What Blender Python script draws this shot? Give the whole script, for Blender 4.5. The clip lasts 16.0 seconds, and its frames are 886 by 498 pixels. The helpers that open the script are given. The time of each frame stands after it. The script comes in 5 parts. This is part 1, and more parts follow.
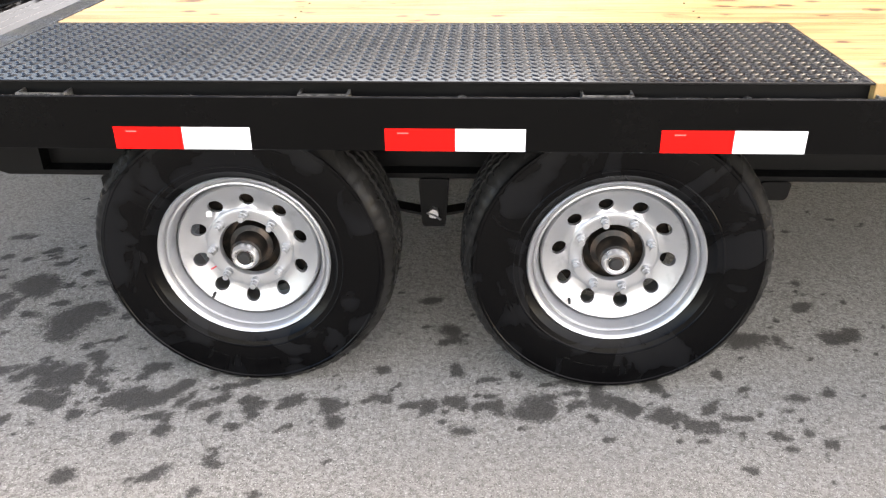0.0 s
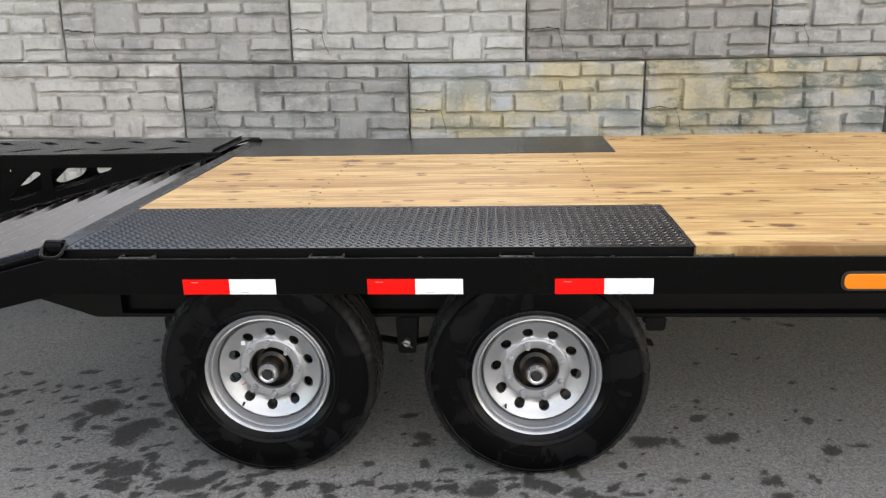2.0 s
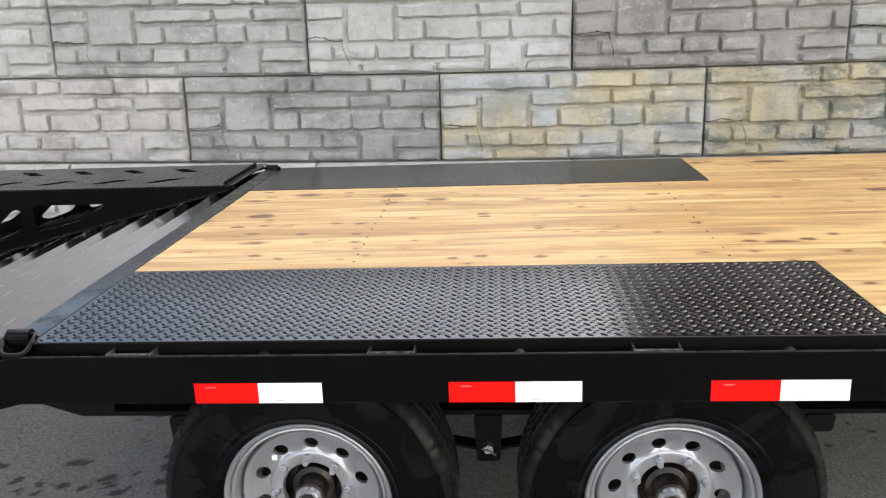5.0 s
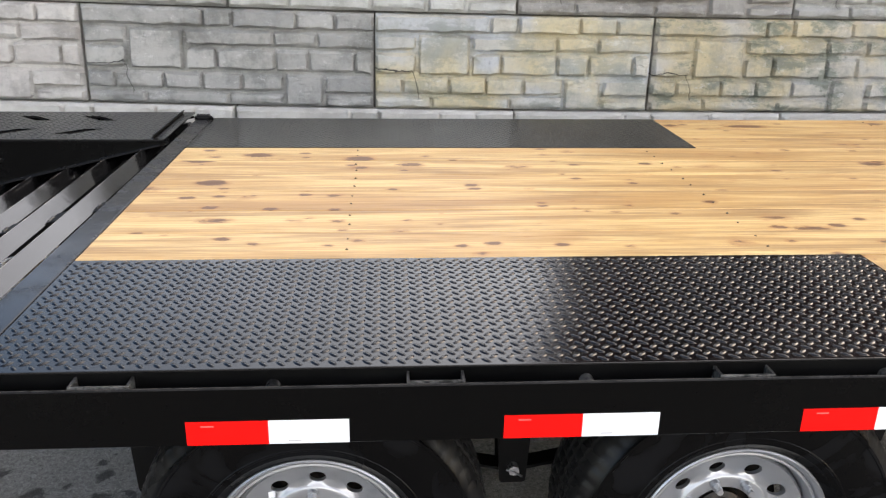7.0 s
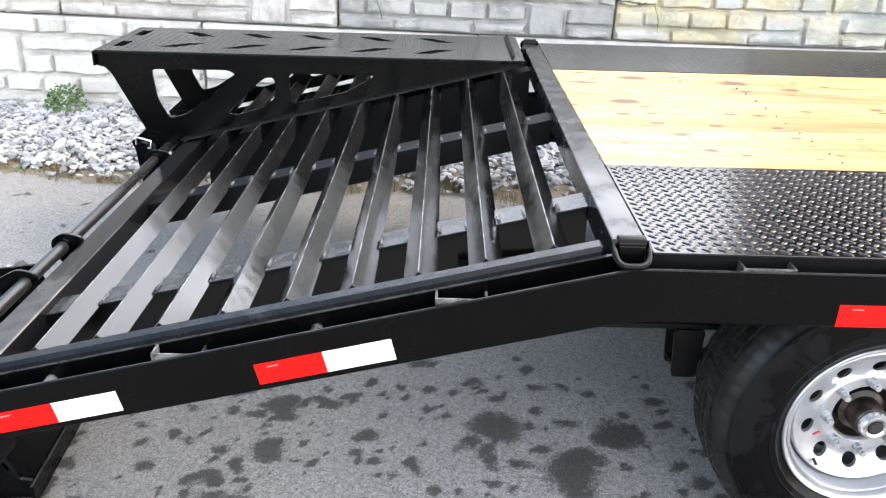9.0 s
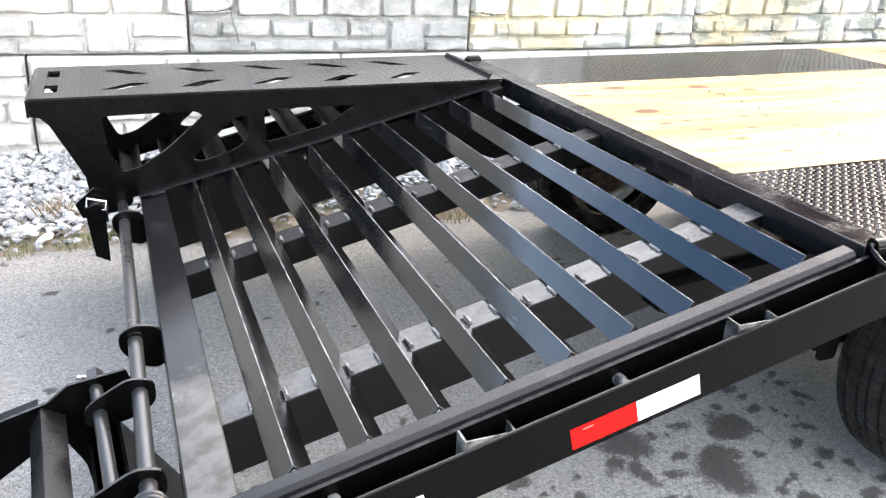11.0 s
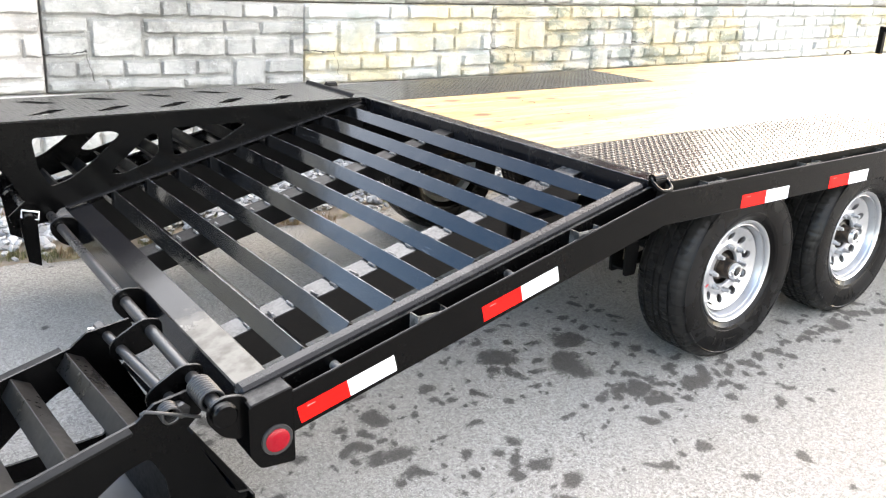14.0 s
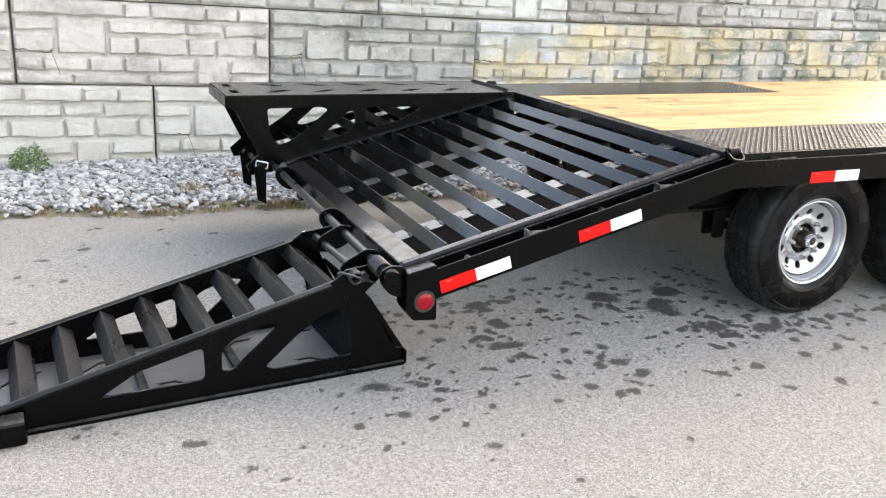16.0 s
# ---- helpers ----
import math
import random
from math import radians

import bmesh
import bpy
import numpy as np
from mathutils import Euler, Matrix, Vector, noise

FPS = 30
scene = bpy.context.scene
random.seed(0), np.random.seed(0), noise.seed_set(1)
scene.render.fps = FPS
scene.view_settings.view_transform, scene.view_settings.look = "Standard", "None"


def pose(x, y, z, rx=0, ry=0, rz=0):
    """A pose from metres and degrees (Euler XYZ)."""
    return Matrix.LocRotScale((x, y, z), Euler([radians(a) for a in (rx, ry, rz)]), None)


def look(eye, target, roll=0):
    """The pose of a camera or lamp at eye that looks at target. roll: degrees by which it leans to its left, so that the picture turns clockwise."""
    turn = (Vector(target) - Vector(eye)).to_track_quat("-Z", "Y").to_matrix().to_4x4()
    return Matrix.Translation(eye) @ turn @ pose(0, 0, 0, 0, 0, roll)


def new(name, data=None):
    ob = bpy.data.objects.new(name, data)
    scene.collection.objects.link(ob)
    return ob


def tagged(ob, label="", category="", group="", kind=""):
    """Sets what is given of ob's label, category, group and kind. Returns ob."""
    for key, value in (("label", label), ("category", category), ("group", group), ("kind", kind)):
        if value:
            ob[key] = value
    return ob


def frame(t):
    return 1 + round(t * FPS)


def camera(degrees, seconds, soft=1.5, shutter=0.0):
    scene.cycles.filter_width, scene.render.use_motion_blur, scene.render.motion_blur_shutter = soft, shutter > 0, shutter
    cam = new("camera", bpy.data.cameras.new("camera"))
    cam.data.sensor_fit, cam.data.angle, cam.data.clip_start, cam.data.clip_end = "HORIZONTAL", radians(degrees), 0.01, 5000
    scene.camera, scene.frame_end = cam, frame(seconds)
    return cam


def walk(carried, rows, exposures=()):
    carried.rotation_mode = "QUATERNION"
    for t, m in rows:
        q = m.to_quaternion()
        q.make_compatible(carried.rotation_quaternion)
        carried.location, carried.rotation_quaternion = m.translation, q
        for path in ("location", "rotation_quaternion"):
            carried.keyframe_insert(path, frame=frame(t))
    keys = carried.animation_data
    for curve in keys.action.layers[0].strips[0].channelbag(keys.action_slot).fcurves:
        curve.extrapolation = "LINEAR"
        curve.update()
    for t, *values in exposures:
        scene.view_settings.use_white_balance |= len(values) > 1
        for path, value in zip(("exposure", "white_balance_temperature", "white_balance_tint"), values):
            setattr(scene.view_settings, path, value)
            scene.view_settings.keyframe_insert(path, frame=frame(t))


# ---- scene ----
cam = camera(56.6, 16.0, soft=1.25)
PATH = [
    (0, (-0.094, -1.689, 1.344), (-0.197, 0.082, 0.42), -0.7),
    (0.5, (-0.048, -1.933, 1.452), (-0.138, -0.125, 0.601), -0.3),
    (1, (0.075, -2.142, 1.513), (-0.078, -0.292, 0.769), -0.9),
    (1.5, (0.103, -2.304, 1.557), (-0.052, -0.407, 0.944), -1.8),
    (2, (0.103, -2.465, 1.558), (-0.033, -0.546, 1.009), -1.4),
    (2.5, (0.191, -2.473, 1.553), (0.018, -0.556, 1.011), -0.6),
    (3, (0.273, -2.43, 1.558), (0.038, -0.512, 1.044), -0.4),
    (3.5, (0.268, -2.388, 1.561), (-0.007, -0.471, 1.06), -0.8),
    (3.7, (0.235, -2.354, 1.559), (-0.039, -0.437, 1.059), -1.0),
    (5.8, (-0.454, -1.384, 1.558), (-0.414, 0.508, 0.911), -2.3),
    (6, (-0.491, -1.342, 1.581), (-0.403, 0.534, 0.893), -1.9),
    (6.5, (-0.473, -1.301, 1.612), (-0.327, 0.558, 0.888), 0.0),
    (7, (-0.539, -1.358, 1.596), (-0.402, 0.514, 0.906), 1.0),
    (7.5, (-0.824, -1.532, 1.565), (-0.823, 0.351, 0.891), 0.7),
    (8, (-1.13, -1.526, 1.514), (-1.342, 0.321, 0.776), 0.5),
    (8.5, (-1.437, -1.451, 1.516), (-1.653, 0.364, 0.704), -0.1),
    (9, (-1.751, -1.511, 1.536), (-1.74, 0.314, 0.718), 1.6),
    (9.5, (-2.018, -1.497, 1.531), (-1.856, 0.335, 0.746), 2.5),
    (9.7, (-2.142, -1.443, 1.522), (-1.939, 0.389, 0.745), 2.3),
    (12, (-3.381, -1.119, 1.549), (-2.311, 0.38, 0.768), 2.9),
    (12.5, (-3.518, -1.184, 1.558), (-2.349, 0.247, 0.794), 3.4),
    (13, (-3.508, -1.322, 1.542), (-2.31, 0.115, 0.834), 3.7),
    (13.5, (-3.493, -1.515, 1.538), (-2.322, -0.045, 0.854), 3.7),
    (14, (-3.577, -1.717, 1.535), (-2.448, -0.205, 0.873), 2.4),
    (14.5, (-3.688, -1.963, 1.536), (-2.602, -0.408, 0.903), 2.1),
    (15, (-3.699, -2.224, 1.525), (-2.74, -0.58, 0.91), 2.1),
    (15.5, (-3.767, -2.452, 1.535), (-2.901, -0.758, 0.916), 2.1),
    (16, (-3.954, -2.657, 1.508), (-3.162, -0.928, 0.887), 2.7),
]
EXPOSURES = [(0.0, 1.72, 8050, 14), (0.5, 1.61, 7800, 11), (1.0, 1.63, 7600, 10), (1.5, 1.06, 7800, 13), (2.0, 0.76, 7850, 12), (2.6, 0.83, 7800, 12), (3.5, 0.93, 7750, 12), (6.0, 0.95, 7600, 12), (7.0, 0.93, 7600, 13), (7.5, 1.10, 7550, 14), (8.0, 1.66, 7500, 12), (9.0, 1.86, 7250, 12), (9.6, 1.96, 7250, 12), (12.0, 2.42, 7600, 12), (13.0, 2.22, 7650, 11), (14.0, 2.14, 7700, 11), (15.0, 1.94, 7600, 11), (16.0, 1.49, 7600, 11)]
walk(cam, [(t, look(eye, target, roll)) for t, eye, target, roll in PATH], EXPOSURES)

# ---- light: hazy bright sky with thin cloud, low veiled sun ahead of the trailer ----
world = bpy.data.worlds.new("sky")
scene.world = world
world.use_nodes = True
wn, wl = world.node_tree.nodes, world.node_tree.links
SUN_ELEVATION, SUN_AZIMUTH = 36, 72
sky = wn.new("ShaderNodeTexSky")
sky.sky_type = "NISHITA"
sky.sun_disc = False
sky.sun_elevation, sky.sun_rotation = radians(SUN_ELEVATION), radians(SUN_AZIMUTH)
sky.air_density, sky.dust_density, sky.ozone_density = 1.0, 1.8, 1.0
haze = wn.new("ShaderNodeHueSaturation")
haze.inputs["Saturation"].default_value, haze.inputs["Value"].default_value = 1.38, 1.22
wl.new(sky.outputs["Color"], haze.inputs["Color"])
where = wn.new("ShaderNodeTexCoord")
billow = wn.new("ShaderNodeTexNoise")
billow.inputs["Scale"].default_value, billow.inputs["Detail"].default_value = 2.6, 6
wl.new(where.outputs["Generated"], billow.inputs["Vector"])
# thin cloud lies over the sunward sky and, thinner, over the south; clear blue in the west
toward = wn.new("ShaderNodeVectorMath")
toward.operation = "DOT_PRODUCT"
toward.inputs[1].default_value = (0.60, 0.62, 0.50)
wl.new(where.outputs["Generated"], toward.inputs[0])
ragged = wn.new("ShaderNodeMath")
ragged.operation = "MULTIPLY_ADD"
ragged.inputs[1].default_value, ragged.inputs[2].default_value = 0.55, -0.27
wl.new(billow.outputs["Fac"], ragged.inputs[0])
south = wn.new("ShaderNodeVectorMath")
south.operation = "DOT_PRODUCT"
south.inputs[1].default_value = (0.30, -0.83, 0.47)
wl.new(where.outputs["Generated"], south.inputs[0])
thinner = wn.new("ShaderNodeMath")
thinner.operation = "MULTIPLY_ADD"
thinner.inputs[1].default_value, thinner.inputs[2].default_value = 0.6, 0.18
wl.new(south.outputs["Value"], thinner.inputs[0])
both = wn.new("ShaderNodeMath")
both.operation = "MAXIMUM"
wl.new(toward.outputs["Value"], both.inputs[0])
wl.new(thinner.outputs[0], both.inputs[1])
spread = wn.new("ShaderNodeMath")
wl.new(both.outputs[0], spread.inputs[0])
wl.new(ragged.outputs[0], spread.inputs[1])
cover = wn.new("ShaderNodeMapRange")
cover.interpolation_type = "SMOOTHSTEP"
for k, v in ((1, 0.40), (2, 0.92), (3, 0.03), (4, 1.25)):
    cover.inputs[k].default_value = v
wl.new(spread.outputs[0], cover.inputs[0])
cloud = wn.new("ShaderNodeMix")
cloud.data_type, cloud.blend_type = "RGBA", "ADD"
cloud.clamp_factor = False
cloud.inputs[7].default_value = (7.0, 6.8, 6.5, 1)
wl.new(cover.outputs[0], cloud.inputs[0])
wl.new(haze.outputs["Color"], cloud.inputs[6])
# pale haze low over the horizon
level = wn.new("ShaderNodeSeparateXYZ")
wl.new(where.outputs["Generated"], level.inputs[0])
low = wn.new("ShaderNodeMapRange")
low.interpolation_type = "SMOOTHSTEP"
for k, v in ((1, 0.12), (2, 0.52), (3, 0.6), (4, 0.0)):
    low.inputs[k].default_value = v
wl.new(level.outputs[2], low.inputs[0])
veil = wn.new("ShaderNodeMix")
veil.data_type, veil.blend_type = "RGBA", "ADD"
veil.clamp_factor = False
veil.inputs[7].default_value = (6.4, 6.6, 7.2, 1)
wl.new(low.outputs[0], veil.inputs[0])
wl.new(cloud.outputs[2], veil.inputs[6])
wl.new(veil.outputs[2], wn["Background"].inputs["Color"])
wn["Background"].inputs["Strength"].default_value = 0.15
sun = new("sun", bpy.data.lights.new("sun", "SUN"))
sun.data.energy, sun.data.angle, sun.data.color = 0.35, radians(50), (1.0, 0.98, 0.95)
az, el = radians(SUN_AZIMUTH), radians(SUN_ELEVATION)
sun.matrix_world = look((20 * math.sin(az) * math.cos(el), 20 * math.cos(az) * math.cos(el), 20 * math.sin(el)), (0, 0, 0))


# ---- materials ----
class Mat:
    """A small node builder round one Principled material."""

    def __init__(self, name, rough=0.5, metal=0.0, color=(0.5, 0.5, 0.5)):
        self.m = bpy.data.materials.new(name)
        self.m.use_nodes = True
        self.n, self.l = self.m.node_tree.nodes, self.m.node_tree.links
        self.b = self.n["Principled BSDF"]
        self.b.inputs["Roughness"].default_value = rough
        self.b.inputs["Metallic"].default_value = metal
        self.b.inputs["Base Color"].default_value = (*color, 1)
        self.geo = self.n.new("ShaderNodeNewGeometry")
        self.info = self.n.new("ShaderNodeObjectInfo")

    def put(self, socket, value):
        if isinstance(value, (int, float)):
            socket.default_value = value
        elif isinstance(value, tuple):
            socket.default_value = (*value, 1) if len(socket.default_value) == 4 and len(value) == 3 else value
        else:
            self.l.new(value, socket)

    def math(self, op, a, b=0.0, c=0.0, clamp=False):
        n = self.n.new("ShaderNodeMath")
        n.operation, n.use_clamp = op, clamp
        for k, v in enumerate((a, b, c)):
            self.put(n.inputs[k], v)
        return n.outputs[0]

    def ramp(self, value, lo, hi, a=0.0, b=1.0):
        n = self.n.new("ShaderNodeMapRange")
        n.interpolation_type = "SMOOTHSTEP"
        for k, v in enumerate((value, lo, hi, a, b)):
            self.put(n.inputs[k], v)
        return n.outputs[0]

    def mix(self, f, a, b, mode="MIX"):
        n = self.n.new("ShaderNodeMix")
        n.data_type, n.blend_type = "RGBA", mode
        self.put(n.inputs[0], f)
        self.put(n.inputs[6], a)
        self.put(n.inputs[7], b)
        return n.outputs[2]

    def place(self, scale=(1, 1, 1), shift=None):
        n = self.n.new("ShaderNodeVectorMath")
        n.operation = "MULTIPLY"
        self.l.new(self.geo.outputs["Position"], n.inputs[0])
        n.inputs[1].default_value = scale
        out = n.outputs[0]
        if shift is not None:
            a = self.n.new("ShaderNodeVectorMath")
            a.operation = "ADD"
            self.l.new(out, a.inputs[0])
            self.l.new(shift, a.inputs[1])
            out = a.outputs[0]
        return out

    def noise(self, scale, detail=3, vec=None, rough=0.55, distort=0.0):
        n = self.n.new("ShaderNodeTexNoise")
        n.inputs["Scale"].default_value, n.inputs["Detail"].default_value = scale, detail
        n.inputs["Roughness"].default_value, n.inputs["Distortion"].default_value = rough, distort
        self.l.new(vec if vec is not None else self.geo.outputs["Position"], n.inputs["Vector"])
        return n.outputs["Fac"]

    def cells(self, scale, vec=None, out="Distance", rnd=1.0):
        n = self.n.new("ShaderNodeTexVoronoi")
        n.inputs["Scale"].default_value, n.inputs["Randomness"].default_value = scale, rnd
        self.l.new(vec if vec is not None else self.geo.outputs["Position"], n.inputs["Vector"])
        return n.outputs[out]

    def attr(self, name):
        n = self.n.new("ShaderNodeAttribute")
        n.attribute_name = name
        return n.outputs["Fac"]

    def axis(self, k):
        n = self.n.new("ShaderNodeSeparateXYZ")
        self.l.new(self.geo.outputs["Position"], n.inputs[0])
        return n.outputs[k]

    def color(self, v):
        self.put(self.b.inputs["Base Color"], v)

    def rough(self, v):
        self.put(self.b.inputs["Roughness"], v)

    def bump(self, height, strength=0.3, dist=0.01):
        n = self.n.new("ShaderNodeBump")
        n.inputs["Strength"].default_value, n.inputs["Distance"].default_value = strength, dist
        self.l.new(height, n.inputs["Height"])
        self.l.new(n.outputs[0], self.b.inputs["Normal"])


def make_black(name, lo, hi, base=0.004, dust=0.012, peel=0.06, ior=1.5, spec=0.5, skylit=0.0, buckle=0.0, ridge=0.0):
    m = Mat(name)
    big, fine = m.noise(3.0, 4), m.noise(60, 3)
    m.rough(m.ramp(m.math("ADD", m.math("MULTIPLY", big, 0.7), m.math("MULTIPLY", fine, 0.3)), 0.3, 0.7, lo, hi))
    tone = m.mix(m.ramp(m.noise(9, 5, rough=0.7), 0.52, 0.8, 0.0, 0.6), (base, base, base * 1.08), (dust, dust, dust * 0.95))
    # upward faces paler: sky light on top of the bars put into the colour
    if skylit:
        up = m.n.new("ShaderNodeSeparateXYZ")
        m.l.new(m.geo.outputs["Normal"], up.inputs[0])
        top_sheen = m.math("MULTIPLY", m.ramp(up.outputs[2], 0.6, 0.9), m.ramp(m.noise(13, 6, rough=0.75), 0.35, 0.6, 0.3, 1.0))
        tone = m.mix(top_sheen, tone, (skylit, skylit * 0.98, skylit * 0.95))
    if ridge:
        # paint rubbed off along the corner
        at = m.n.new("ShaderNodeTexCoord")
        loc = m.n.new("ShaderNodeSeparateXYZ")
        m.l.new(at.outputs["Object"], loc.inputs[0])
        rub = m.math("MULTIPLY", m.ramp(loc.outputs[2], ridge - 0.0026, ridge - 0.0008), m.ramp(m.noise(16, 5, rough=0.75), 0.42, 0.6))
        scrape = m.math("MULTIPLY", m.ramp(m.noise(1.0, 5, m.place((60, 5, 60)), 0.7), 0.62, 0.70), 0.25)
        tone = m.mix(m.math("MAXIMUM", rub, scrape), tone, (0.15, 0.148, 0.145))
    m.color(tone)
    relief = m.noise(45, 2)
    if buckle:
        # rolled steel is never quite flat
        relief = m.math("ADD", relief, m.math("MULTIPLY", m.noise(6, 2), buckle))
    m.bump(relief, peel, 0.002)
    m.b.inputs["IOR"].default_value, m.b.inputs["Specular IOR Level"].default_value = ior, spec
    return m.m


BLACK = make_black("gloss_black_paint", 0.16, 0.3, base=0.0010, dust=0.0025, spec=0.115, skylit=0.05)
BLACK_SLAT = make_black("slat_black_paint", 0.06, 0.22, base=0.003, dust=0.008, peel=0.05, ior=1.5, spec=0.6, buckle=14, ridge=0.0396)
TREADBAR = make_black("tread_bar_paint", 0.25, 0.5, base=0.004, dust=0.012, peel=0.05, spec=0.3)
SHAFT = make_black("satin_shaft_paint", 0.24, 0.4, base=0.014, dust=0.045, peel=0.03, ior=1.55)
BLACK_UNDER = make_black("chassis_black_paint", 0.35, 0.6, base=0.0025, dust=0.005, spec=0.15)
RUNNER = make_black("runner_paint", 0.12, 0.25, base=0.0025, dust=0.006, peel=0.02, spec=0.25, skylit=0.07)
TREADBLACK = make_black("tread_plate_paint", 0.11, 0.2, base=0.003, dust=0.007, peel=0.02, ior=1.5, spec=0.40)

m = Mat("worn_black_paint")
scuff = m.ramp(m.noise(4, 7, rough=0.78), 0.56, 0.72)
m.color(m.mix(scuff, (0.006, 0.006, 0.007), (0.03, 0.029, 0.028)))
m.rough(m.ramp(m.noise(9, 5, rough=0.7), 0.3, 0.7, 0.12, 0.36))
m.bump(m.noise(60, 3), 0.03, 0.002)
m.b.inputs["IOR"].default_value, m.b.inputs["Specular IOR Level"].default_value = 1.45, 0.3
WORN = m.m

# tail beam: worn spots, and sky glare painted in towards the lowered ramp
m = Mat("beam_glare_paint")
# bare is the mask of the glare and worn spots, strongest at low y
bare = m.ramp(m.math("ADD", m.math("MULTIPLY_ADD", m.noise(5, 7, rough=0.75), 0.4, 0.3), m.math("MULTIPLY", m.math("SUBTRACT", 0.60, m.axis(1)), 0.55)), 0.47, 0.56)
up = m.n.new("ShaderNodeSeparateXYZ")
m.l.new(m.geo.outputs["Normal"], up.inputs[0])
bare = m.math("MULTIPLY", bare, m.ramp(up.outputs[2], 0.5, 0.8))
m.put(m.b.inputs["Metallic"], m.math("MULTIPLY", bare, 0.65))
metal = m.mix(m.ramp(m.noise(14, 5), 0.4, 0.65), (0.115, 0.11, 0.10), (0.065, 0.06, 0.053))
m.color(m.mix(bare, (0.008, 0.008, 0.009), metal))
m.rough(m.math("ADD", m.math("MULTIPLY", bare, 0.16), 0.13))
m.bump(m.math("ADD", m.noise(60, 3), m.math("MULTIPLY", bare, -0.4)), 0.08, 0.002)
m.b.inputs["Specular IOR Level"].default_value = 0.14
BEAM = m.m

m = Mat("edge_worn_paint")
chip = m.ramp(m.noise(22, 6, rough=0.8), 0.42, 0.58)
m.color(m.mix(chip, (0.012, 0.012, 0.013), (0.13, 0.127, 0.122)))
m.rough(m.ramp(m.noise(30, 3), 0.3, 0.7, 0.25, 0.45))
CHIPPED = m.m

m = Mat("bright_steel", 0.3, 1.0, (0.62, 0.62, 0.63))
m.rough(m.ramp(m.noise(30, 3), 0.3, 0.7, 0.25, 0.45))
STEEL = m.m

m = Mat("silver_wheel_paint", 0.3, 0.8, (0.55, 0.56, 0.58))
m.rough(m.ramp(m.noise(6, 2), 0.3, 0.7, 0.34, 0.42))
m.color(m.mix(m.ramp(m.noise(25, 4), 0.55, 0.75), (0.44, 0.447, 0.465), (0.37, 0.377, 0.395)))
SILVER = m.m

m = Mat("tyre_rubber")
wave = m.ramp(m.noise(5.5, 4, rough=0.5, distort=1.4), 0.51, 0.575)
walls = m.mix(wave, (0.0008, 0.0008, 0.0010), (0.0032, 0.0034, 0.0042))
at = m.n.new("ShaderNodeTexCoord")
loc = m.n.new("ShaderNodeSeparateXYZ")
m.l.new(at.outputs["Object"], loc.inputs[0])
radius = m.math("SQRT", m.math("ADD", m.math("POWER", loc.outputs[0], 2.0), m.math("POWER", loc.outputs[2], 2.0)))
# road dust on the tread
m.color(m.mix(m.math("MULTIPLY", m.ramp(radius, 0.350, 0.364), m.ramp(m.noise(14, 5, rough=0.7), 0.3, 0.7, 0.5, 1.0)), walls, (0.017, 0.0165, 0.016)))
m.rough(m.math("ADD", m.math("MULTIPLY", wave, 0.16), 0.26))
m.bump(m.noise(150, 2), 0.12, 0.001)
m.b.inputs["Specular IOR Level"].default_value = 0.13
RUBBER = m.m

m = Mat("greasy_hub_iron", 0.45, 0.5)
m.color(m.mix(m.ramp(m.noise(30, 4), 0.4, 0.65), (0.012, 0.011, 0.010), (0.07, 0.05, 0.038)))
HUBIRON = m.m

# lowered ramp's pan: dust, plus sky sheen put into the grey
m = Mat("dusty_sheen_steel", 0.55, 0.3)
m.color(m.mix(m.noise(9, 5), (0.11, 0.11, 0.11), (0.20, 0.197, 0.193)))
PAN_GREY = m.m
m = Mat("red_reflective_tape", 0.5, 0.0, (0.80, 0.005, 0.004))
m.b.inputs["Specular IOR Level"].default_value = 0.15
RED = m.m
WHITE = Mat("white_reflective_tape", 0.3, 0.0, (0.82, 0.83, 0.85)).m
INK = Mat("pale_print", 0.5, 0.0, (0.8, 0.14, 0.12)).m
GREYINK = Mat("grey_print", 0.5, 0.0, (0.5, 0.48, 0.48)).m
m = Mat("red_lamp_lens", 0.25, 0.0, (0.20, 0.003, 0.009))
m.b.inputs["Specular IOR Level"].default_value = 0.25
LENSRED = m.m
LENSAMBER = Mat("amber_lamp_lens", 0.15, 0.0, (0.85, 0.22, 0.01)).m
MARKER = Mat("red_marker_line", 0.6, 0.0, (0.5, 0.04, 0.05)).m
PLASTIC = Mat("black_rubber_grommet", 0.5, 0.0, (0.012, 0.012, 0.013)).m

# pine planks: grain along x, irregular dark knots, brown streaks
m = Mat("pine_plank")
sh = m.n.new("ShaderNodeCombineXYZ")
m.l.new(m.math("MULTIPLY", m.info.outputs["Random"], 37.0), sh.inputs[0])
m.l.new(m.math("MULTIPLY", m.info.outputs["Random"], 11.0), sh.inputs[2])
long = m.place((1.3, 14, 1), sh.outputs[0])
fibre = m.place((4, 190, 1), sh.outputs[0])
warp = m.noise(1.0, 5, long, 0.6, 0.7)
grain = m.noise(1.0, 4, fibre, 0.65)
tone = m.mix(m.ramp(warp, 0.36, 0.62), (0.645, 0.465, 0.21), (0.42, 0.255, 0.092))
tone = m.mix(m.math("MULTIPLY", m.ramp(grain, 0.42, 0.7), 0.5), tone, (0.205, 0.105, 0.04))
tone = m.mix(m.math("MULTIPLY", m.ramp(m.info.outputs["Random"], 0.35, 0.95), 0.45), tone, (0.40, 0.235, 0.08))
tone = m.mix(m.ramp(m.noise(1.0, 6, m.place((0.7, 9, 1), sh.outputs[0]), 0.7, 0.8), 0.5, 0.64, 0.0, 0.65), tone, (0.22, 0.118, 0.042))
